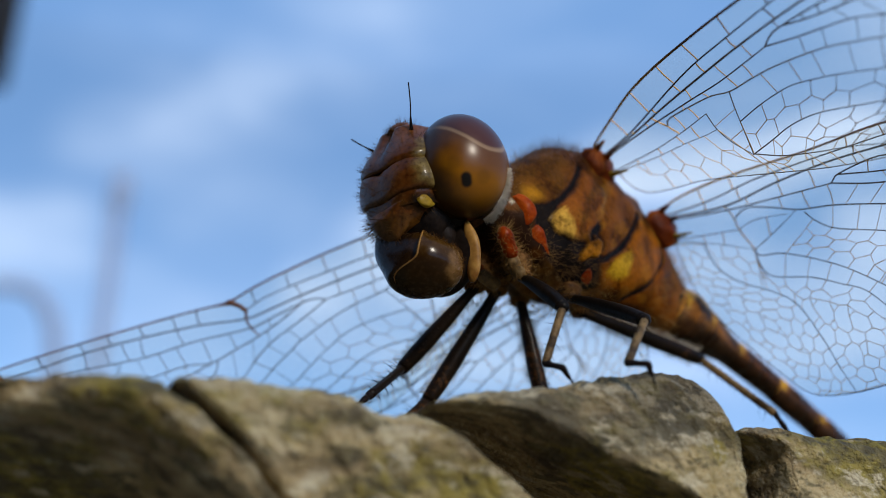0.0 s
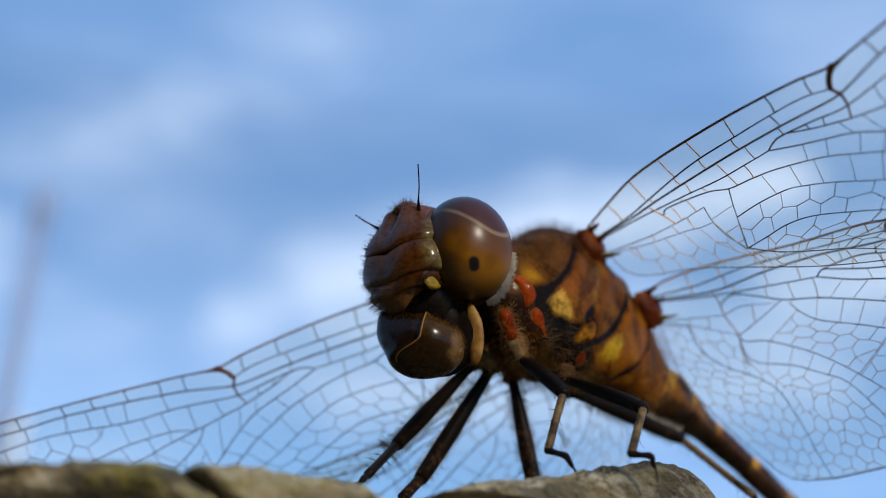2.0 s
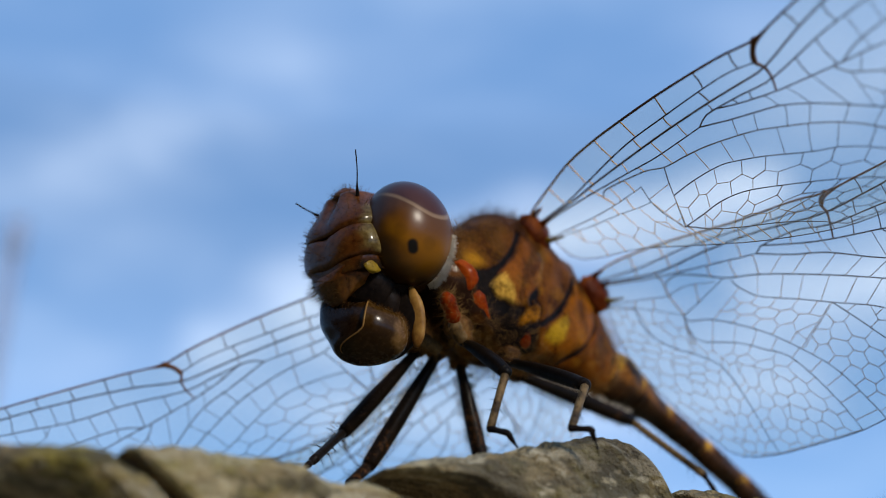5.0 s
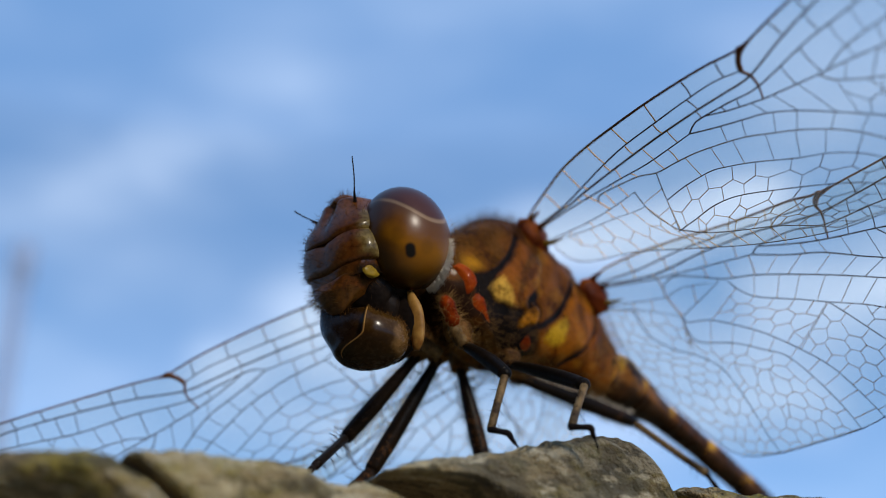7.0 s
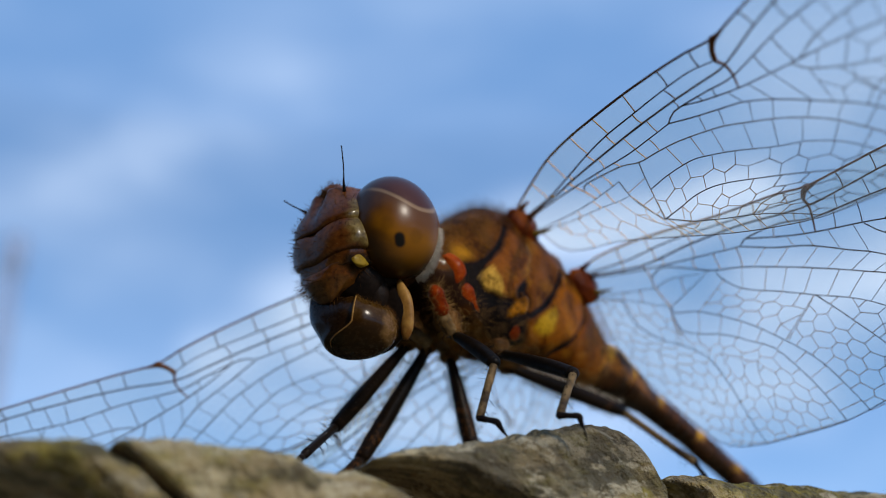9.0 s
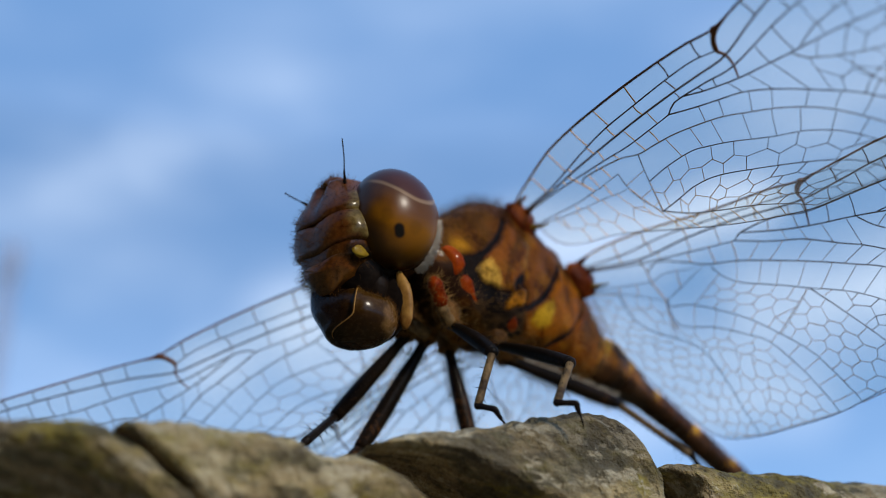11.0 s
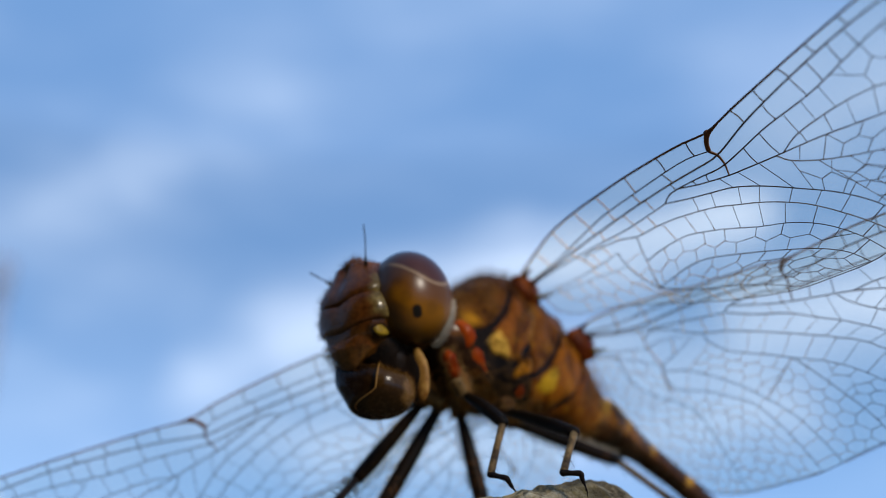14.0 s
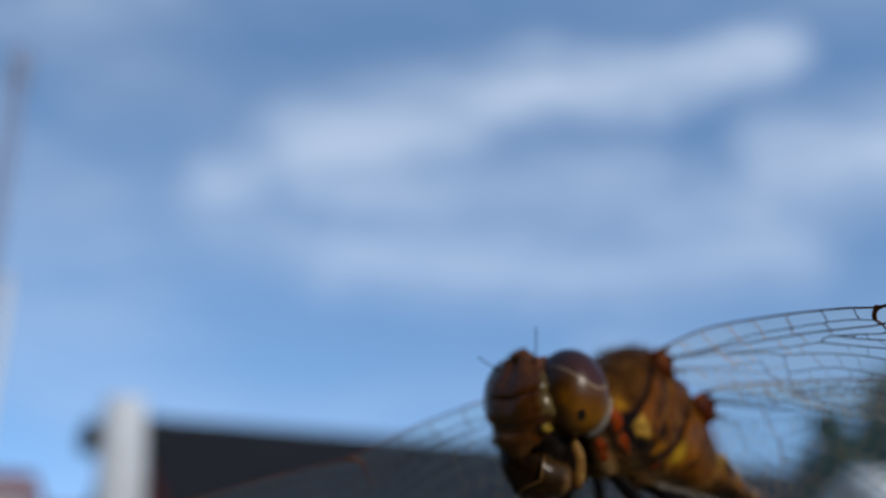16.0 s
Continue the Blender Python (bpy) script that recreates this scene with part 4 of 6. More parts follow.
def hairs_on(obs, count, length, radius, keep, name, mat, lean=0.35, label=""):
    """Hairs rooted at random on the faces of parts of the head."""
    bm = bmesh.new()
    roots = []
    for ob in obs:
        polys = [p for p in ob.data.polygons if keep(p.center / MM, p.normal)]
        if not polys:
            continue
        for _ in range(count):
            p = rng.choice(polys)
            vs = [ob.data.vertices[i].co for i in p.vertices][:3]
            u, v = rng.random(), rng.random()
            if u + v > 1:
                u, v = 1 - u, 1 - v
            roots.append(((vs[0] + (vs[1] - vs[0]) * u + (vs[2] - vs[0]) * v) / MM, p.normal))
    bristles(bm, roots, length, radius * 1.25, rng, lean)
    return tagged(part(name, bm, mat, obs[0].parent, label), kind="stuff")


bpy.context.view_layer.update()
face_parts = [o for o in head.children if o.name.split(".")[0] in ("forehead", "postclypeus", "anteclypeus", "labrum", "vertex")]
hairs_on([o for o in face_parts if "labrum" not in o.name], 190, 0.27, 0.009, lambda c, n: c.z > 0.9, "face_hair", HAIR, 0.3, "fine dark hairs on the face")
labrum = [o for o in face_parts if "labrum" in o.name][0]
lip_bristle = hairs_on([labrum], 300, 0.42, 0.010, lambda c, n: c.y < -1.45 and c.z > 0.9, "lip_bristle", HAIR, 0.3, "short bristles on the lip")

# lower lip, two lobes on one hinge behind the mouth, that sinks and lifts
LIP_HINGE = HEAD @ Matrix.Translation((-0.12 * MM, -2.15 * MM, -0.05 * MM)) @ pose(0, 0, 0, -6, 24, -15)
lip = new("labium")
lip.parent = dragonfly
lip["label"] = "glossy dark brown lower lip in two lobes"


def lobe_at(sx, lat, lon):
    """A place on one cupped lobe of the lip; the left lobe overlaps the right one along a curved seam."""
    girth = max(math.cos(lat), 0) ** ((0.45 if sx < 0 else 0.75) if lat > 0 else 1)
    ux, uy, uz = girth * math.sin(lon), math.sin(lat), girth * math.cos(lon)
    raw = uy
    dish = 0.42 if sx > 0 else 0.60
    if uy > 0:
        uy = 0.92 * uy - dish * math.exp(-((uz + 0.1) / 0.55) ** 2) * math.exp(-((ux - 0.25) / 0.5) ** 2) * uy
    wide = 1.84 * (1 - 0.06 * uy) * (1 - (0.36 * smooth(0.5, -0.7, raw) - 0.05 * smooth(0.2, 0.6, raw) if sx < 0 else 0.0))
    y = -1.42 + 1.24 * uy + 0.10 * uz + 0.30 * max(0, uy) * ux ** 4 + (0.0 if sx > 0 else 0.40 * math.exp(-((raw - 0.6) / 0.3) ** 2) * smooth(0.5, 0.95, ux))
    z = 0.95 + 1.42 * uz * (1 if sx > 0 else 1 - 0.16 * math.sin(math.pi * min(1, ux * 1.1)) * max(0, uz))
    near = math.exp(-(ux / 0.10) ** 2)
    if sx > 0:
        y += 0.16 * math.exp(-(ux / 0.16) ** 2) * max(0, raw)
        z += 0.05 * near * max(0, uz)
    else:
        z -= 0.20 * math.exp(-(ux / 0.22) ** 2) * max(0, uz)
    seam = (0.62 - 1.15 * smooth(-1.45, -2.35, y)) * max(0, uz) ** 0.5
    return Vector((sx * (0.02 + wide * ux) + seam * (1 - ux) ** 1.3, y, z))


def lobe(sx):
    bm = bmesh.new()
    rows = [[bm.verts.new(lobe_at(sx, -math.pi / 2 + math.pi * i / 44, math.pi * j / 48)) for j in range(49)] for i in range(45)]
    for p, q in zip(rows, rows[1:]):
        for j in range(48):
            bm.faces.new((p[j], p[j + 1], q[j + 1], q[j]))
    bmesh.ops.remove_doubles(bm, verts=bm.verts[:], dist=0.002)
    return bm


def lip_pigment(co):
    x = co[:, 0] + wobble(co, 0.4, 0.15)
    col = np.tile(np.array((0.026, 0.011, 0.002)), (len(co), 1))
    col = lay(col, (0.055, 0.026, 0.005), ease(-1.6, -0.9, co[:, 1]) * ease(0.0, 0.9, x))
    col = lay(col, (0.12, 0.062, 0.02), ease(1.56, 1.70, x))
    col = lay(col, (0.014, 0.007, 0.003), ease(0.5, -0.2, x))
    return col


for sx in (1, -1):
    paint(part("lobe", lobe(sx), LABIUM, lip), lip_pigment)
bm = bmesh.new()
ball(bm, (0, -0.9, 0.45), (1.2, 0.9, 0.8), 28, 18)
part("lip_base", bm, BLACK, lip)
bm = bmesh.new()
tube(bm, [lobe_at(1, 0.75 - 1.75 * i / 20, 0.05) for i in range(21)], [0.028] * 18 + [0.022, 0.014, 0.006], 6)
part("lip_seam", bm, HORN, lip, "paler seam between the lobes")
bm = bmesh.new()
roots = []
for _ in range(150):
    q = lobe_at(1, rng.uniform(-0.35, 0.75), rng.uniform(1.25, 1.75))
    roots.append((q, (q.x, q.y + 2.2, 0.3)))
for _ in range(90):
    q = lobe_at(rng.choice((1, -1)), rng.uniform(0.5, 0.9), rng.uniform(0.3, 1.2))
    roots.append((q, (0.1 * q.x, 1, 0.4)))
bristles(bm, roots, 0.16, 0.012, rng, 0.35)
tagged(part("lip_hair", bm, HAIR, lip, "short bristles on the lip's rim"), kind="stuff")


def lip_pose(open_deg, side_deg):
    return LIP_HINGE @ pose(0, 0, 0, open_deg, side_deg, 0)


lip.matrix_basis = lip_pose(0, 0)

# coloured plates on the thorax's sides, as (x, z) corners
for sx in (1, -1):
    paint(plate("shoulder_plate", PLATE_MID, CUTICLE, 0.09, sx, "amber side plate with a yellow patch"), thorax_pigment)
    paint(plate("rear_plate", PLATE_REAR, CUTICLE, 0.08, sx, "amber rear side plate with a yellow patch"), thorax_pigment)
    paint(plate("small_plate", ORANGE_LOW, CUTICLE, 0.07, sx), thorax_pigment)
    plate("red_plate", RED_FRONT, RED, 0.16, sx, "orange-red front plate")
    plate("red_plate", RED_MID, RED, 0.10, sx, "orange-red plate")
    plate("red_plate", RED_LOW, RED, 0.05, sx, "small orange-red plate")
    # wing hinges with the yellow hinge skin behind
    for hx, hz in ((-0.45, -0.42), (-4.85, -0.40)):
        bm = bmesh.new()
        ball(bm, (hx, sx * 1.72, hz - 0.1), (0.95, 0.55, 0.85), 24, 16, warp=lambda u: 1 + 0.2 * noise.noise(u * 2.2))
        tube(bm, spline([(hx + 0.35, sx * 1.7, hz + 0.2), (hx + 0.5, sx * 1.95, hz + 0.42), (hx + 0.75, sx * 2.7, hz + 0.3)], 8), [0.3, 0.26, 0.22, 0.19, 0.16, 0.13, 0.1, 0.06], 8)
        tube(bm, spline([(hx, sx * 1.8, hz + 0.1), (hx + 0.02, sx * 2.2, hz + 0.22), (hx + 0.12, sx * 2.7, hz + 0.12)], 8), [0.26, 0.22, 0.19, 0.16, 0.13, 0.1, 0.08, 0.05], 8)
        part("wing_hinge", bm, HINGE, thorax, "dark red-brown wing hinge")
        bm = bmesh.new()
        tube(bm, spline([(hx - 0.35, sx * 1.85, hz - 0.25), (hx - 0.55, sx * 2.25, hz - 0.32), (hx - 0.75, sx * 2.95, hz - 0.3)], 8), [0.30, 0.30, 0.26, 0.22, 0.17, 0.12, 0.08, 0.04], 8, squash=0.5)
        part("hinge_skin", bm, YELLOW, thorax, "yellow hinge skin")

# neck shield and hips
bm = bmesh.new()
ball(bm, (3.35, -0.1, -5.3), (0.9, 1.35, 1.05), 28, 18, warp=lambda u: 1 + 0.1 * noise.noise(u * 2))
part("pronotum", bm, HIP, dragonfly, "dark brown hairy neck shield")
HIPS = [(0.73, 0.48, -7.48), (-1.71, 0.73, -6.8), (-3.0, 0.0, -6.25), (1.19, -1.7, -7.5), (0.22, -1.6, -6.9), (-1.1, -1.7, -6.39)]
hips = []
for hx, hy, hz in HIPS:
    bm = bmesh.new()
    foot = Vector((hx, hy, hz))
    line = spline([foot + Vector((0.5, -0.25 if hy > 0 else 0.35, 1.5)), foot + Vector((0.3, -0.15 if hy > 0 else 0.2, 0.75)), foot + Vector((0.05, 0, 0.1)), foot - Vector((0.02, 0, 0.12))], 16)
    tube(bm, line, [0.66 - 0.32 * (i / 15) ** 1.6 + 0.05 * math.sin(i * 1.1 + hx) for i in range(16)], 18)
    hips.append(part("coxa", bm, HIP, dragonfly))
for sx in (1, -1):
    bm = bmesh.new()
    tube(bm, spline([(2.75, sx * 1.23, -6.85), (2.2, sx * 1.12, -7.15), (1.55, sx * 0.92, -7.45)], 12), [0.10, 0.22, 0.29, 0.33, 0.34, 0.33, 0.30, 0.29, 0.30, 0.30, 0.24, 0.12], 14)
    hips.append(part("coxa", bm, RED, dragonfly, "orange-red fore coxa"))
    bm = bmesh.new()
    tube(bm, spline([(1.75, sx * 0.93, -7.42), (1.25, sx * 0.78, -7.58), (0.8, sx * 0.64, -7.58)], 10), [0.14, 0.25, 0.29, 0.29, 0.27, 0.27, 0.29, 0.30, 0.27, 0.18], 14)
    hips.append(part("trochanter", bm, SHIN, dragonfly, "pale tan leg joint"))
bpy.context.view_layer.update()
hairs_on([thorax], 1300, 0.55, 0.005, lambda c, n: c.x > -1.0 and c.z > -3.4 and abs(c.y) < 1.9, "back_hair", HAIR, 0.35, "brown fuzz on the back")
hairs_on([thorax], 3200, 0.75, 0.0038, lambda c, n: (c.z < -6.0 and c.x < 1.9) or c.x < -5.5 or (c.z < -5.3 and c.x < 0) or c.x > 2.85, "side_hair", FUZZ, 0.4, "brown fuzz on the lower side")
hairs_on(hips, 170, 0.45, 0.008, lambda c, n: c.z < -5.6, "hip_hair", FUZZ, 0.4, "brown fuzz on the hips")


# legs
def limb(bm, pts, radii, n=14, sides=10):
    line = spline(pts, n)
    rr = [float(np.interp(i / (n - 1), np.linspace(0, 1, len(radii)), radii)) for i in range(n)]
    tube(bm, line, rr, sides)
    return line


ASIDE = Vector((0.36, 0.60, -0.71))      # the flanks that carry the hair face across this way


def leg(points, thick, mats=(BLACK, BLACK, BLACK), spine=0.0, fringe=None, seed=1):
    """A leg through hip, knee, ankle and claw, with a row of spines down the shin."""
    rng = random.Random(seed)
    root = new("leg")
    root.parent = dragonfly
    h, k, a, m, c = [Vector(p) for p in points]
    side = (k - h).cross(a - k)
    side = side.normalized() if side.length > 1e-4 else Vector((0, 1, 0))
    bend = (k - h).cross(side).normalized() * 0.06
    bm = bmesh.new()
    line = limb(bm, [h, h.lerp(k, 0.3) + bend, h.lerp(k, 0.7) + bend, k], [thick[0] * 0.66, thick[0] * 0.74, thick[0] * 0.92, thick[0] * 1.04, thick[0] * 1.02, thick[0] * 0.90], 22, 14)
    ball(bm, k, (thick[0] * 0.88,) * 3, 14, 10)
    part("femur", bm, mats[0], root)
    bm = bmesh.new()
    shin = limb(bm, [k, k.lerp(a, 0.12) + bend * 0.5, k.lerp(a, 0.5), a], [thick[1] * 1.15, thick[1], thick[1] * 0.95, thick[1]], 16)
    part("tibia", bm, mats[1], root)
    bm = bmesh.new()
    d = c - m
    limb(bm, [a, a.lerp(m, 0.5), m, m.lerp(c, 0.5), c], [thick[2] * 1.2, thick[2] * 0.85, thick[2] * 1.1, thick[2] * 0.8, thick[2] * 0.6], 16, 8)
    ball(bm, a, (thick[2] * 1.25,) * 3, 12, 8)
    for q in (-1, 1):
        tube(bm, spline([c, c + d.normalized() * 0.22 + side * 0.1 * q + Vector((0, 0, 0.02)), c + d.normalized() * 0.34 + side * 0.13 * q - Vector((0, 0, 0.14))], 6), [0.045, 0.04, 0.034, 0.028, 0.02, 0.01], 6)
    part("tarsus", bm, mats[2], root)
    if spine:
        bm = bmesh.new()
        ax = (a - k).normalized()
        out = ax.cross(side).normalized()
        for i, p in enumerate(shin[2:-1]):
            for q in (-1, 1):
                bristles(bm, [(p, out * 0.35 * (1 if i % 2 else -1) + side * q + ax * 0.55)], spine, 0.022, rng, 0.08)
        fx = (k - h).normalized()
        fo = fx.cross(side).normalized()
        for i in range(16):
            p = h.lerp(k, 0.35 + 0.62 * i / 15)
            for q in (-1, 1):
                bristles(bm, [(p + fo * q * thick[0] * 0.8, fo * q + fx * 0.6)], 0.30, 0.02, rng, 0.12)
        tagged(part("spine", bm, BLACK, root, "row of black spines"), kind="stuff")
    if fringe:
        bm = bmesh.new()
        ax = (k - h).normalized()
        out = ax.cross(ASIDE).normalized()
        roots = []
        for i in range(420):
            p = h.lerp(k, 0.1 + 0.88 * rng.random())
            w = fringe if rng.random() < 0.5 else -fringe
            roots.append((p + out * thick[0] * 0.9 * w, out * w + ax * 0.5))
        bristles(bm, roots, 0.27, 0.011, rng, 0.2)
        tagged(part("leg_hair", bm, PALE_HAIR, root, "pale fringe of fine hairs"), kind="stuff")
    return root


leg([(0.73, 0.48, -7.48), (0.02, 2.82, -9.55), (0.01, 2.79, -12.22), (-0.22, 3.50, -12.50), (-0.60, 3.56, -12.72)], (0.29, 0.16, 0.12), (LEG, SHIN, BLACK), 0.5, 0, 1)
leg([(-1.71, 0.73, -6.8), (-2.16, 4.88, -9.33), (-1.3, 5.5, -12.19), (-1.64, 6.08, -12.21), (-1.95, 6.05, -12.45)], (0.28, 0.16, 0.12), (LEG, SHIN, BLACK), 0.5, 0, 2)
leg([(-3.05, 0.05, -6.25), (-9.55, 0.78, -4.22), (-12.10, 3.22, -6.30), (-12.5, 3.4, -6.7), (-12.9, 3.6, -7.2)], (0.33, 0.17, 0.12), (LEG, SHIN, BLACK), 0.6, 1, 3)
leg([(1.19, -1.7, -7.5), (1.52, -4.33, -11.0), (2.9, -3.35, -13.7), (3.05, -3.28, -14.0), (3.2, -3.2, -14.3)], (0.32, 0.18, 0.13), (LEG, LEG, BLACK), 0.7, 1, 4)
leg([(0.22, -1.6, -6.9), (0.05, -4.05, -11.75), (0.62, -3.98, -13.1), (0.68, -3.96, -13.4), (0.74, -3.95, -13.7)], (0.34, 0.24, 0.13), (LEG, LEG, BLACK), 0.5, 1, 5)
leg([(-1.1, -1.7, -6.39), (-3.75, -1.59, -10.2), (-3.79, -1.3, -11.0), (-3.78, -1.15, -11.3), (-3.76, -1.0, -11.6)], (0.33, 0.23, 0.13), (LEG, LEG, BLACK), 0.4, -1, 6)

# abdomen: ten rings, each waisted at its front edge, with dark side stripes and yellow joints
CORE = [(-6.7, 0.10, -2.75), (-9.0, 0.38, -2.42), (-13.5, 0.47, -1.86), (-20, 0.32, -1.36), (-31, 0, -0.86)]
core = spline(CORE, 121)


def core_at(x):
    i = min(range(120), key=lambda q: abs(core[q][0] - x))
    return Vector(core[i])


abdomen = new("abdomen")
abdomen.parent = dragonfly
abdomen["label"] = "slender brown abdomen with dark side stripes and yellow joints"


def girth_at(x):
    """Half breadth of the abdomen at a place along it."""
    return 0.65 + 0.72 * math.exp(-((x + 8.2) / 2.3) ** 2) + 0.0035 * (x + 20)


def segment_pigment(co, x0, x1):
    """Pinkish tan along the back, a black line under it, amber panels on the flank near the base, brown-black below, a yellow mark at each joint."""
    mid = np.array([core_at(x) for x in co[:, 0]])
    half = np.array([girth_at(x) for x in co[:, 0]])
    up = (co[:, 2] - mid[:, 2]) / half + wobble(co, 0.6, 0.16) + wobble(co, 0.2, 0.06, 4)
    k = (co[:, 0] - x0) / (x1 - x0) + wobble(co, 0.4, 0.04, 8)
    far = ease(-10.0, -13.5, co[:, 0])
    col = np.tile(np.array((0.26, 0.095, 0.012)), (len(co), 1))
    col = lay(col, (0.075, 0.026, 0.010), far * 0.85)
    col = lay(col, (0.028, 0.013, 0.006), ease(-0.2, -0.6, up) * 0.95)
    col = lay(col, (0.40, 0.24, 0.09), (1 - far) * ease(0.05, 0.4, up))
    col = lay(col, (0.34, 0.125, 0.06), far * ease(0.42, 0.62, up))
    line = 0.30 - 0.34 * k
    col = lay(col, (0.012, 0.008, 0.006), (1 - ease(0.12, 0.26, np.abs(up - line))) * ease(0.16, 0.26, k) * ease(1.0, 0.9, k))
    col = lay(col, (0.42, 0.22, 0.02), (1 - ease(0.10, 0.18, k)) * ease(-0.4, -0.1, up) * ease(0.6, 0.4, up))
    return col


RINGS = [-6.6, -7.6, -9.3, -11.7, -15.2, -18.6, -21.6, -24.2, -26.4, -28.4, -30.2, -31.2]
for x0, x1 in zip(RINGS, RINGS[1:]):
    bm = bmesh.new()
    secs = []
    for i in range(25):
        k = i / 24
        x = x0 + (x1 - x0) * k
        fat = girth_at(x)
        fat *= 0.94 + 0.06 * math.sin(math.pi * min(1, k * 1.15))
        c = core_at(x)
        secs.append((c, Y3, Z3, fat * 0.92, fat, 0.92))
    loft(bm, secs, 40)
    ring = paint(part("segment", bm, SHELL, abdomen), functools.partial(segment_pigment, x0=x0, x1=x1))
    bm = bmesh.new()
    c = core_at(x1 + 0.12)
    fat = girth_at(x1)
    loft(bm, [(c + Vector((0.07, 0, 0)), Y3, Z3, fat * 0.87, fat * 0.925, 0.92), (c, Y3, Z3, fat * 0.88, fat * 0.94, 0.92), (c - Vector((0.05, 0, 0)), Y3, Z3, fat * 0.87, fat * 0.925, 0.92)], 24)
    part("joint_band", bm, AMBER, ring)

# wings: x along the span, y towards the trailing edge


def wing_frame(base, nodus, chord):
    b, s, c = Vector(base), Vector(nodus).normalized(), Vector(chord)
    c = (c - s * c.dot(s)).normalized()
    n = s.cross(c)
    return Matrix(((s.x, c.x, n.x, b.x * MM), (s.y, c.y, n.y, b.y * MM), (s.z, c.z, n.z, b.z * MM), (0, 0, 0, 1)))


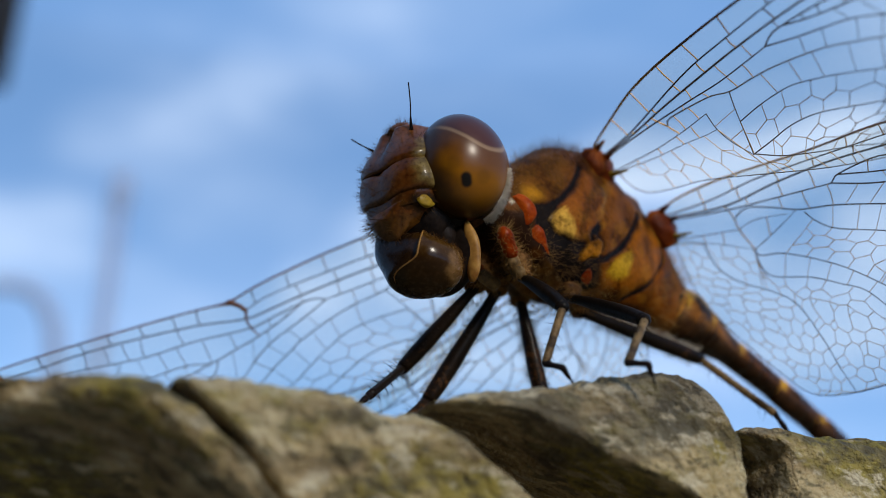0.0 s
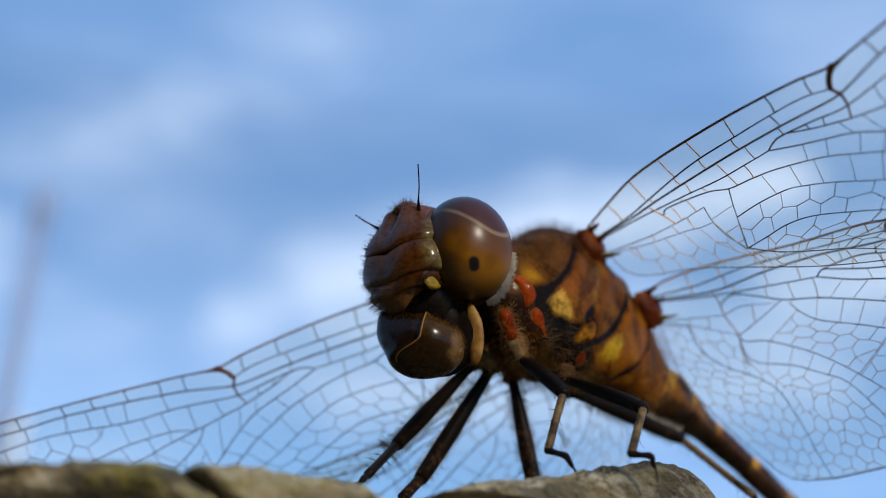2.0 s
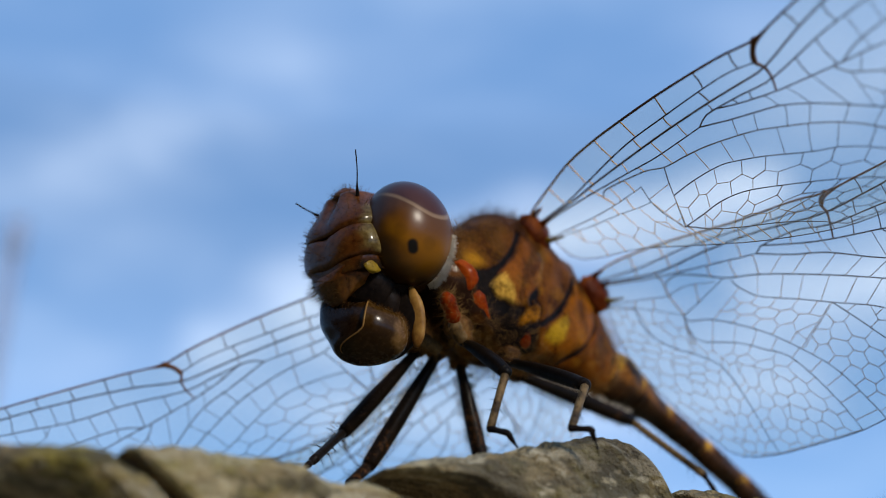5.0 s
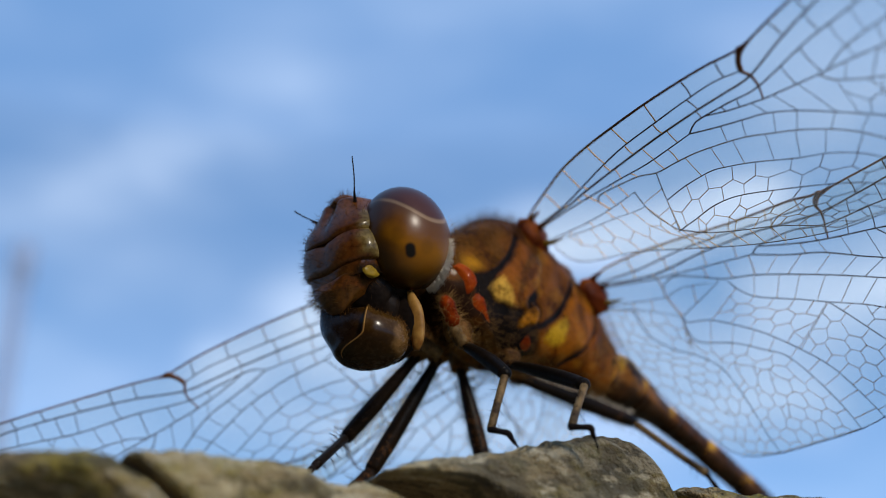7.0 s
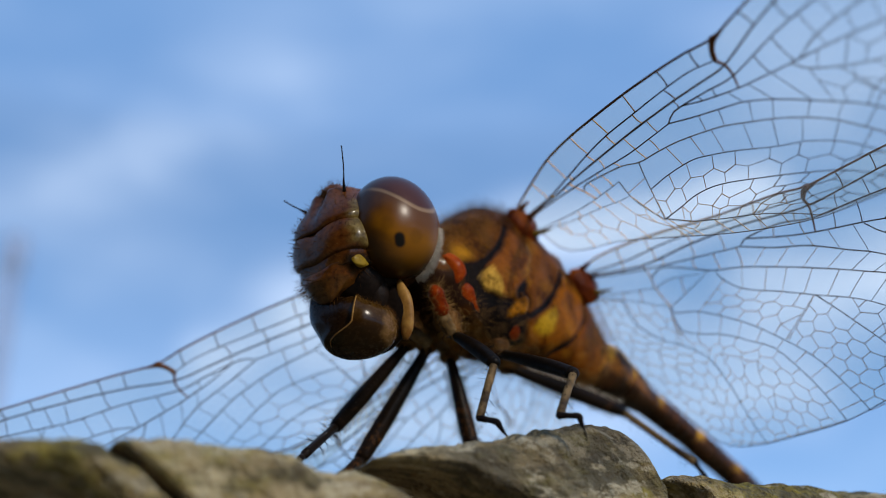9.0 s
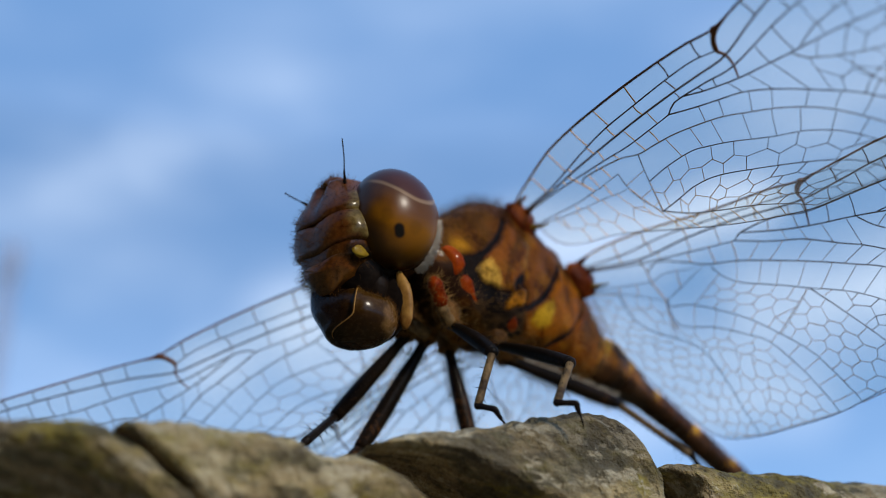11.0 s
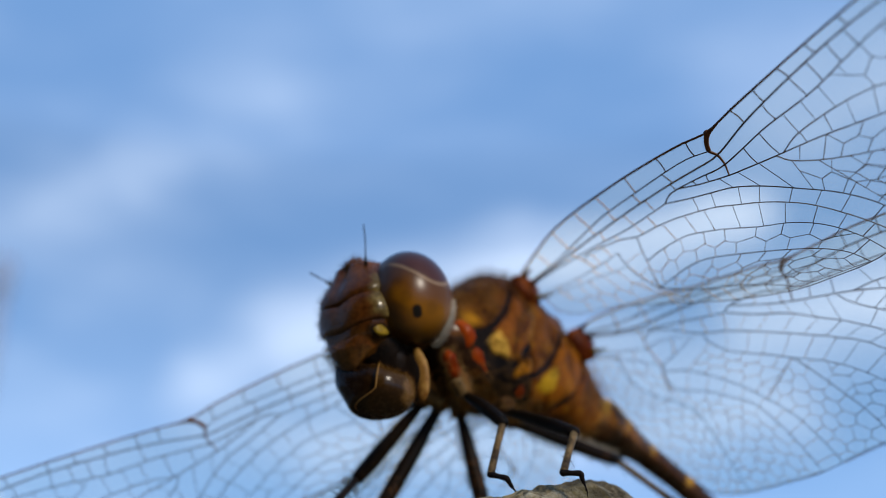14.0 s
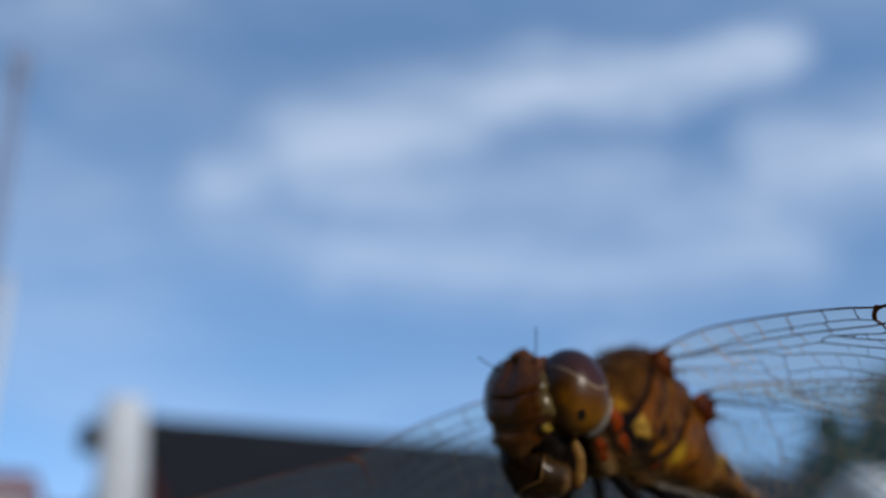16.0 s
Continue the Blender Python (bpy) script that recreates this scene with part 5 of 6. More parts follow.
FORE = dict(
    costa=[(0, 0), (0.6, -0.22), (2.5, -0.56), (4.4, -0.84), (6.3, -0.88), (8.1, -0.80), (10, -0.67), (11.9, -0.47), (13.5, -0.24), (14.62, 0.0), (16.4, -0.13), (19, -0.27), (22, -0.38), (25.4, -0.42),
           (26.9, -0.19), (28.1, 0.26), (28.9, 0.81), (29.7, 1.7), (30.3, 3.0)],
    back=[(0.2, 1.35), (0.05, 2.2), (0.4, 2.9), (1.56, 3.42), (3.5, 4.02), (6.3, 5.4), (8.6, 6.5), (11.4, 7.48), (13.5, 7.8), (15.4, 7.95), (17.4, 7.68), (19.7, 7.4), (21.4, 7.1), (23.2, 6.64), (25.1, 6.1), (28, 5.1), (30, 4.0), (30.3, 3.0)],
    subcosta=[(0.3, 0.40), (2.6, 0.43), (4.5, 0.28), (6.2, 0.13), (7.8, 0.06), (9.6, 0.12), (11.5, 0.2), (13, 0.33), (14.08, 0.62)],
    radius=[(0.3, 0.50), (2.8, 0.57), (4.8, 0.54), (8.2, 0.60), (9.9, 0.67), (11.6, 0.78), (12.9, 0.90), (14.15, 0.97), (16.3, 0.56), (19, 0.26), (21.5, 0.10), (23.3, 0.12), (25, 0.14), (26.5, 0.52), (27.9, 0.80), (29.5, 1.75)],
    sector=[(0.3, 0.56), (3, 0.72), (6, 1.0), (7.8, 1.20), (9.3, 1.26), (10.46, 1.29)],
    rp1=[(10.46, 1.29), (11.0, 1.08), (11.6, 1.10), (12.83, 1.26), (14.08, 1.43), (16.6, 1.2), (18.9, 1.16), (21, 0.88), (22.4, 0.74), (24, 0.76), (26, 1.05), (28, 1.8), (29.9, 2.7)],
    ir1=[(16.3, 2.38), (17.3, 2.12), (19.1, 2.12), (20.5, 2.3), (22.1, 2.8), (23.7, 3.3), (25.5, 3.75), (28, 4.2), (29.8, 3.9)],
    rp2=[(11.6, 1.12), (12.55, 1.5), (13.8, 1.88), (14.65, 2.06), (15.75, 2.28), (17.4, 2.58), (18.4, 2.8), (20.4, 3.3), (22.3, 3.78), (24, 4.3), (26, 4.85), (28.2, 4.95)],
    ir2=[(15.9, 2.32), (16.3, 2.9), (17.6, 3.7), (19.5, 4.5), (21.5, 5.2), (23.5, 5.85), (24.6, 6.2)],
    rp34=[(10.46, 1.29), (11.5, 1.69), (12.5, 2.03), (13.5, 2.38), (14.5, 3.0), (15.6, 3.92), (16.7, 4.95), (17.5, 6.2), (17.75, 7.6)],
    ma=[(4.31, 1.25), (4.5, 1.08), (5.0, 1.08), (6.9, 1.4), (7.8, 1.75), (8.9, 1.88), (10.1, 2.08), (11.84, 2.58), (12.9, 3.08), (14.05, 3.7), (15.2, 4.6), (16.1, 5.8), (16.75, 7.0), (16.9, 7.75)],
    iv=[(7.1, 2.9), (8.4, 2.85), (9.76, 2.94), (10.5, 3.17), (11.5, 3.6), (12.9, 4.35), (14.1, 4.9), (15.1, 5.7), (15.8, 6.8), (16.1, 7.8)],
    mp=[(6.26, 4.27), (7.4, 4.23), (8.6, 4.17), (9.8, 4.37), (11.3, 5.0), (12.8, 5.72), (14.0, 6.4), (14.8, 7.1), (15.2, 7.9)],
    cua=[(6.26, 4.27), (7.2, 5.0), (8.4, 5.6), (9.8, 6.2), (11, 6.9), (11.8, 7.5)],
    cu=[(6.21, 1.83), (5.98, 2.6), (6.0, 3.4), (6.26, 4.27)],
    bar=[(7.8, 1.75), (7.4, 2.35), (6.9, 3.2), (6.26, 4.27)],
    anal=[(0.1, 1.25), (2.7, 1.65), (4.6, 1.8), (6.21, 1.83)],
    aa=[(0.15, 1.34), (2.3, 1.91), (4.2, 2.25), (5.3, 2.5), (5.98, 2.6)],
    ladders=[("costa", "subcosta", (2.5, 4.4, 6.3, 8.1, 9.95, 11.9, 13.5)), ("subcosta", "radius", (2.7, 4.6, 6.3, 7.9, 9.65, 11.5)), ("radius", "sector", (3.6, 6.5, 8.2, 9.7)), ("radius", "rp1", (11.35, 17.2, 18.8, 19.7, 20.6, 21.4, 23.2)),
             ("costa", "radius", (16.2, 17.4, 18.7, 20.1, 21.6, 23.6)), ("sector", "ma", (5.6, 6.8, 8.2, 9.2)), ("anal", "aa", (1.6, 3.0, 4.2, 5.2)), ("ma", "anal", (5.0, 5.7)), ("rp1", "rp2", (12.4, 13.2, 15.2, 16.2))],
    nets=[("cu", 5.9, 6.3, "bar", 6.2, 7.9, 0.8, 9), ("rp34", 10.6, 18, "ma", 10.2, 17, 1.0, 9), ("ma", 8.2, 17, "iv", 8.3, 17, 1.05, 9), ("iv", 7.1, 17, "mp", 6.3, 16, 1.1, 0.82), ("mp", 6.3, 16, "cua", 6.3, 12, 0.95, 0.75), ("cua", 6.3, 12, "back", 6.5, 12, 0.9, 0.7),
          ("aa", 0.9, 6.3, "back", 0.3, 6.4, 1.0, 1.05), ("rp2", 12.5, 16, "rp34", 12.5, 16.2, 1.0, 9), ("rp2", 15.8, 29, "ir2", 15.8, 25, 1.05, 0.85), ("ir2", 16.2, 25, "rp34", 15.9, 18, 1.05, 0.85),
          ("rp1", 16.4, 30, "ir1", 16.3, 30, 1.0, 0.82), ("ir1", 16.4, 30, "rp2", 16.4, 29, 1.0, 0.8), ("radius", 24.5, 30, "rp1", 24, 30, 0.9, 0.8), ("costa", 28.2, 31, "radius", 28, 30, 0.75, 0.7), ("ir2", 17, 25, "back", 17.8, 24.8, 1.0, 0.85)],
    brace=[(14.62, 0.0), (14.22, 0.32), (14.02, 0.62), (14.15, 0.97), (14.06, 1.42), (13.8, 1.88)], arch=[(14.06, 0.66), (14.25, 0.36), (14.62, 0.12), (15.3, -0.02)], arculus=[(4.05, 0.56), (4.15, 0.85), (4.31, 1.25), (4.45, 1.78)],
    nodus=14.62, stigma=(25.45, 28.05), hair=0.0172)
HIND = dict(
    costa=[(0, 0), (0.6, -0.34), (2.3, -0.48), (4.4, -0.42), (7.2, -0.22), (9.8, -0.17), (11.1, -0.04), (13, -0.25), (15.2, -0.45), (20.5, -0.4), (23, -0.1), (26, 0.65), (28.3, 2.0), (29, 3.4)],
    back=[(0.06, 1.5), (0.0, 2.64), (0.24, 4.5), (1.2, 6.5), (2.4, 8.5), (3.3, 9.6), (4.9, 9.92), (6.8, 9.87), (8.9, 9.7), (11.3, 9.1), (16, 8.3), (21, 7.0), (25, 5.9), (28, 4.6), (29, 3.4)],
    subcosta=[(0.3, 0.15), (2.5, 0.22), (5, 0.08), (9, 0.25), (10.85, 0.36)],
    radius=[(0.3, 0.3), (3, 0.70), (5.5, 0.53), (8, 0.52), (10.7, 0.73), (12.7, 0.5), (14.9, 0.25), (21, 0.25), (24, 0.6), (27, 1.6), (28.6, 2.7)],
    sector=[(0.3, 0.4), (2.9, 0.87), (5.7, 1.18), (7.58, 1.37)],
    rp1=[(7.58, 1.37), (7.95, 1.12), (9.5, 1.0), (10.9, 1.25), (13, 1.15), (16, 1.1), (20, 1.15), (24.5, 1.8), (28.7, 3.5)],
    ir1=[(13.4, 2.2), (15, 2.1), (19, 2.5), (23, 3.1), (28.5, 4.3)],
    rp2=[(7.95, 1.13), (9.4, 1.55), (10.73, 1.83), (14, 2.35), (18, 3.6), (22, 4.6), (26.8, 5.2)],
    ir2=[(12.6, 2.15), (13.4, 2.9), (16, 4.4), (19, 5.8), (21.5, 6.85)],
    rp34=[(7.58, 1.37), (8.94, 1.89), (10.3, 2.28), (11.7, 2.96), (12.7, 3.45), (14.5, 4.7), (16.4, 6.6), (17.2, 8.0)],
    ma=[(3.15, 1.38), (3.5, 1.15), (4.0, 1.12), (5.0, 1.52), (5.94, 1.94), (7.44, 2.28), (9.7, 3.07), (11.8, 3.93), (13.1, 4.6), (14.8, 6.3), (15.7, 8.3)],
    iv=[(6.1, 2.1), (6.4, 2.6), (7.04, 3.15), (8.6, 3.79), (9.7, 4.28), (11.35, 5.0), (12.7, 6.0), (13.7, 7.2), (14.3, 8.6)],
    fork=[(9.7, 4.28), (10.6, 5.55), (11.8, 7.4), (12.5, 8.95)],
    mp=[(3.47, 2.9), (3.62, 3.23), (4.67, 3.48), (6.44, 4.54), (7.77, 5.76), (8.8, 7.0), (9.6, 8.7), (9.9, 9.5)],
    cua=[(3.47, 2.9), (3.39, 3.58), (3.74, 4.24), (5.23, 4.76), (6.33, 5.4), (7.16, 5.97), (7.9, 7.25), (8.5, 8.7), (8.8, 9.7)],
    bar=[(3.47, 2.9), (4.6, 2.45), (5.82, 1.89)],
    cu=[(3.14, 1.86), (4.03, 1.70), (5.37, 1.92)],
    anal=[(0.12, 1.2), (0.75, 1.43), (3.14, 1.86)],
    aa=[(0.12, 1.4), (1.73, 2.04), (3.47, 2.9)],
    ab=[(1.32, 1.91), (1.52, 3.13), (2.31, 4.09), (3.46, 4.86), (4.24, 5.7), (4.66, 7.3), (4.86, 8.7), (5.1, 9.9)],
    ladders=[("costa", "subcosta", (2.0, 3.7, 5.4, 7.1, 8.8, 10.0)), ("subcosta", "radius", (2.2, 3.9, 5.6, 7.3, 9.0)), ("radius", "sector", (3.9, 5.4, 6.8)), ("costa", "radius", (12.4, 13.9, 15.4, 16.9, 18.4, 20.2)), ("sector", "ma", (5.3, 6.4, 7.3)),
             ("radius", "rp1", (8.8, 10.2, 12.0, 13.2, 14.4, 15.6, 16.8, 18, 19.2, 20.4)), ("rp1", "rp2", (9.2, 10.4, 11.6, 12.8)), ("anal", "aa", (1.6, 2.4)), ("cu", "bar", (4.6,))],
    nets=[("rp34", 7.7, 17.3, "ma", 6.9, 15.8, 0.95, 9), ("rp2", 8.6, 12.8, "rp34", 8.6, 12.8, 1.0, 9), ("ma", 6.2, 15.8, "iv", 6.3, 14.4, 0.95, 9), ("iv", 6.3, 9.7, "mp", 4.6, 7.8, 0.85, 0.66), ("iv", 9.8, 14.4, "fork", 9.7, 12.6, 0.8, 0.62), ("fork", 9.7, 12.6, "mp", 7.8, 10, 0.8, 0.62),
          ("mp", 3.7, 9.9, "cua", 3.5, 8.9, 0.9, 9), ("cua", 3.4, 8.8, "ab", 3.0, 5.2, 0.75, 0.52), ("aa", 1.4, 3.4, "ab", 1.4, 3.3, 0.9, 0.62), ("ab", 1.3, 5.1, "back", 0.05, 4.6, 0.75, 0.46),
          ("rp1", 12.8, 29, "ir1", 13.4, 29, 1.0, 0.8), ("ir1", 13.4, 29, "rp2", 13.4, 27, 1.0, 0.8), ("rp2", 12.6, 27, "ir2", 12.6, 22, 1.0, 0.82), ("ir2", 13, 22, "rp34", 12.7, 17.3, 1.0, 0.82), ("radius", 20.6, 29, "rp1", 20.6, 29, 0.9, 0.8), ("costa", 24.2, 29, "radius", 24.2, 29, 0.8, 0.7)],
    brace=[(11.1, -0.04), (10.86, 0.18), (10.80, 0.42), (10.9, 0.74), (10.85, 1.2), (10.73, 1.83)], arch=[(10.82, 0.44), (10.95, 0.2), (11.2, 0.06), (11.8, -0.1)], arculus=[(2.95, 0.70), (3.06, 0.95), (3.15, 1.38), (3.14, 1.86), (3.47, 2.9)],
    nodus=11.1, stigma=(21.6, 24.0), hair=0.0155)
FOLD = dict(costa=0.0, subcosta=-0.07, radius=0.02, sector=-0.04, rp1=-0.05, ir1=0.03, rp2=-0.04, ir2=0.03, rp34=-0.04, ma=0.03, iv=-0.03, fork=0.0, mp=-0.03, cua=0.03, cu=0.0, bar=0.0, anal=-0.03, aa=0.0, ab=0.0, back=0.0)


class Line:
    """A vein as a dense line, with its height in the wing's pleats."""

    def __init__(self, pts, z=None):
        self.p = np.array(pts) if z is None else np.array([(x, y, z) for x, y in spline(pts, 120)])
        self.s = np.concatenate([[0], np.cumsum(np.linalg.norm(np.diff(self.p, axis=0), axis=1))])

    @property
    def length(self):
        return self.s[-1]

    def at(self, k):
        return np.array([np.interp(k * self.s[-1], self.s, self.p[:, i]) for i in range(3)])

    def cut(self, x0, x1):
        keep = (self.p[:, 0] >= x0 - 1e-6) & (self.p[:, 0] <= x1 + 1e-6)
        return Line(self.p[keep])


def net(bm, A, B, step, cell, r, rng, one=False):
    """Cross veins between two veins: a ladder where they run close, rows of six-sided cells where they part."""
    n = max(2, round((A.length + B.length) / 2 / (step / 2)))
    cols = []
    for i in range(n + 1):
        k = min(max((i + rng.uniform(-0.26, 0.26) * (0 < i < n)) / n, 0), 1)
        a, b = A.at(k), B.at(k)
        rows = 1 if one else max(1, round(np.linalg.norm(b - a) / cell))
        pts = []
        for j in range(rows + 1):
            t = j / rows
            if 0 < j < rows:
                t += (0.18 if (i + j) % 2 == 0 else -0.18) / rows + rng.uniform(-0.13, 0.13) / rows
            pts.append(a + (b - a) * t)
        cols.append(pts)
    for i, pts in enumerate(cols):
        if 0 < i < n or len(pts) > 2:
            for j in range(len(pts) - 1):
                if (i + j) % 2 == 0 or i in (0, n):
                    tube(bm, (pts[j], pts[j + 1]), r * rng.uniform(0.85, 1.15), 4, False)
        if i < n:
            nxt = cols[i + 1]
            for j in range(1, len(pts) - 1):
                m = j if len(nxt) == len(pts) else round(j * (len(nxt) - 1) / (len(pts) - 1))
                tube(bm, (pts[j], nxt[m]), r * rng.uniform(0.85, 1.15), 4, False)
            if len(nxt) > len(pts):
                used = {round(j * (len(nxt) - 1) / (len(pts) - 1)) for j in range(len(pts))}
                for j in range(1, len(nxt) - 1):
                    if j not in used:
                        m = min(range(len(pts)), key=lambda q: abs(q / (len(pts) - 1) - j / (len(nxt) - 1)))
                        tube(bm, (pts[m], nxt[j]), r, 4, False)


def wing(name, kind, seed, mirror=1, label=""):
    rng = random.Random(seed)
    root = new(name)
    root.parent = dragonfly
    if label:
        root["label"] = label
    V = {k: Line(p, FOLD[k] * mirror) for k, p in kind.items() if k in FOLD}
    nod, (g0, g1) = kind["nodus"], kind["stigma"]
    thick = dict(costa=0.044, subcosta=0.032, radius=0.038, sector=0.031, ma=0.026, rp34=0.025, rp1=0.027, rp2=0.025, bar=0.019, cu=0.017, aa=0.018, iv=0.020, back=0.022)
    for k, line in V.items():
        bm = bmesh.new()
        r = thick.get(k, 0.0215)
        pts = [line.at(i / 59) for i in range(60)]
        taper = [r * (1.25 - 0.45 * i / 59) for i in range(60)] if k != "back" else r
        tube(bm, pts, taper, 6)
        part({"costa": "leading_edge", "back": "trailing_edge"}.get(k, "vein"), bm, COSTA if k in ("costa",) else VEIN, root)
    c = V["costa"]

    def over(name, x):
        p = V[name].p
        return np.array([x, np.interp(x, p[:, 0], p[:, 1]), p[0, 2]])

    rungs = bmesh.new()
    for a, b, xs in kind["ladders"]:
        for x in xs:
            x += rng.uniform(-0.12, 0.12)
            p, q = over(a, x), over(b, x - 0.05 + rng.uniform(-0.12, 0.12))
            tube(rungs, spline([p, (p + q) / 2 + np.array((rng.uniform(-0.05, 0.05), 0, 0)), q], 5), 0.028 if a in ("costa", "subcosta") else 0.022, 5, False)
    tagged(part("cross_vein", rungs, CROSS, root, "amber cross veins along the leading edge"), kind="stuff")
    net_mesh = bmesh.new()
    for a, a0, a1, b, b0, b1, step, cell in kind["nets"]:
        net(net_mesh, V[a].cut(a0, a1), V[b].cut(b0, b1), step, cell, kind["hair"], rng, cell > 5)
    tube(net_mesh, [(x, y, 0) for x, y in spline(kind["arculus"], 10)], 0.032, 5, False)
    tagged(part("cross_vein", net_mesh, CROSS, root, "fine net of dark cross veins", smooth=False), kind="stuff")
    bm = bmesh.new()
    n0 = over("costa", nod)
    tube(bm, [(x, y, 0) for x, y in spline(kind["brace"], 22)], [0.10, 0.095, 0.09, 0.085, 0.08, 0.075, 0.07, 0.07] + [0.065 - 0.0025 * i for i in range(14)], 7)
    tube(bm, [(x, y, 0) for x, y in spline(kind["arch"], 14)], [0.06, 0.065, 0.07, 0.072, 0.072, 0.07, 0.068, 0.064, 0.06, 0.055, 0.05, 0.045, 0.04, 0.035], 7)
    ball(bm, n0, (0.16, 0.1, 0.1), 10, 8)
    part("nodus_bar", bm, COSTA, root)
    # the dark cell near the tip
    bm = bmesh.new()
    top = [c.at(k) for k in np.interp(np.linspace(g0, g1, 9), c.p[:, 0], c.s / c.length)]
    rad = V["radius"]
    low = [rad.at(k) for k in np.interp(np.linspace(g0 - 0.3, g1 - 0.2, 9), rad.p[:, 0], rad.s / rad.length)]
    lo = [[bm.verts.new((p[0], p[1], z)) for p in row] for row in (top, low) for z in (-0.05, 0.05)]
    for i in range(8):
        for p, q in ((0, 1), (1, 3), (3, 2), (2, 0)):
            bm.faces.new((lo[p][i], lo[p][i + 1], lo[q][i + 1], lo[q][i]))
    for i in (0, 8):
        bm.faces.new((lo[0][i], lo[1][i], lo[3][i], lo[2][i]))
    part("wing_spot", bm, STIGMA, root, "red-brown cell at the leading edge", smooth=False)
    bm = bmesh.new()
    tube(bm, [p + np.array((0, 0.03, 0)) for p in top], [0.06, 0.085, 0.10, 0.105, 0.105, 0.105, 0.10, 0.085, 0.06], 8)
    for q in (0, 8):
        tube(bm, [top[q], low[q]], 0.05, 6)
    part("spot_rim", bm, BLACK, root)
    # skin
    bm = bmesh.new()
    back = V["back"]
    grid = []
    for i in range(60):
        k = i / 59
        p, q = c.at(k), back.at(k)
        grid.append([bm.verts.new((p + (q - p) * j / 10) + np.array((0, 0, -0.03))) for j in range(11)])
    for p, q in zip(grid, grid[1:]):
        for j in range(10):
            bm.faces.new((p[j], p[j + 1], q[j + 1], q[j]))
    part("membrane", bm, MEMBRANE, root, "clear wing skin")
    return root


LF_AT, LH_AT, RF_AT, RH_AT = (0, 1.7, 0), (-4.46, 1.96, 0), (0, -1.53, -1.05), (-4.46, -1.3, -1.1)
LF_CHORD, LH_CHORD, R_CHORD = (-0.9, 0.39, -0.24), (-0.8, 0.375, -0.51), (-0.8, -0.13, -0.57)
left_fore = wing("forewing", FORE, 1, 1, "clear left forewing with dark veins")
left_hind = wing("hindwing", HIND, 2, 1, "clear left hindwing with dark veins")
right_fore = wing("forewing", FORE, 3, -1, "clear right forewing with dark veins")
right_hind = wing("hindwing", HIND, 4, -1, "clear right hindwing with dark veins")
right_fore.matrix_basis = wing_frame(RF_AT, (7.15, -9.97, -7.75), R_CHORD)
right_hind.matrix_basis = wing_frame(RH_AT, (3.6, -7.8, -6.8), R_CHORD)
left_fore.matrix_basis = wing_frame(LF_AT, (3.98, 13.63, -3.62), LF_CHORD)
left_hind.matrix_basis = wing_frame(LH_AT, (-0.82, 10.96, -0.5), LH_CHORD)

# ---- far things, metres ----


def sight(az, el, dist):
    """A place at a compass angle right of straight ahead, a height angle and a level distance."""
    return Vector((math.sin(radians(az)) * dist, math.cos(radians(az)) * dist, TOP + dist * math.tan(radians(el))))


# a leaning mast
mast = new("mast")
tagged(mast, "slender grey mast, slightly leaning, with a darker head", "mast")
p0, p1 = sight(-24.9, 0, 14), sight(-25.0, 22.9, 14)
p0 = p0 + (p0 - p1) * (TOP / (p1.z - p0.z))
bm = bmesh.new()
tube(bm, [p0, p0.lerp(p1, 0.5), p1], [0.12, 0.11, 0.10], 14)
part("pole", bm, STEEL, mast, unit=1)
bm = bmesh.new()
tube(bm, [p1 - Vector((0, 0, 0.35)), p1 - Vector((0, 0, 0.3)), p1 + Vector((0, 0, 0.2)), p1 + Vector((0, 0, 0.24))], [0.10, 0.14, 0.14, 0.08], 14)
part("mast_head", bm, STEEL, mast, unit=1)

# a white pole beside it
pole = new("white_pole")
tagged(pole, "slender white painted pole beside a grey mast", "pole")
b0, b1 = sight(-23.9, 0, 13), sight(-23.95, 11.4, 13)
b0.z = 0
bm = bmesh.new()
tube(bm, [b0, b0.lerp(b1, 0.5), b1], [0.075, 0.07, 0.065], 14)
part("shaft", bm, WHITE, pole, unit=1)
bm = bmesh.new()
tube(bm, [b1, b1 + Vector((0, 0, 0.03)), b1 + Vector((0, 0, 0.08))], [0.085, 0.085, 0.03], 14)
part("cap", bm, WHITE, pole, unit=1)

# a swan-necked lamp
lamp = new("street_lamp")
tagged(lamp, "grey swan-necked street lamp", "street lamp")
f, top, arm = sight(-26.8, 0, 10), sight(-27.2, 13.5, 10), sight(-32.5, 16.0, 10)
bm = bmesh.new()
tube(bm, spline([(f.x, f.y, 0), (f.x, f.y, 2.2), (top.x, top.y, top.z), tuple(sight(-28.2, 16.2, 10)), tuple(sight(-30, 16.9, 10)), tuple(arm)], 40), [0.09 - 0.03 * i / 39 for i in range(40)], 12)
part("pole", bm, STEEL, lamp, unit=1)
bm = bmesh.new()
ball(bm, arm + Vector((-0.15, 0, -0.06)), (0.35, 0.16, 0.09), 20, 12)
part("lamp_head", bm, STEEL, lamp, unit=1)

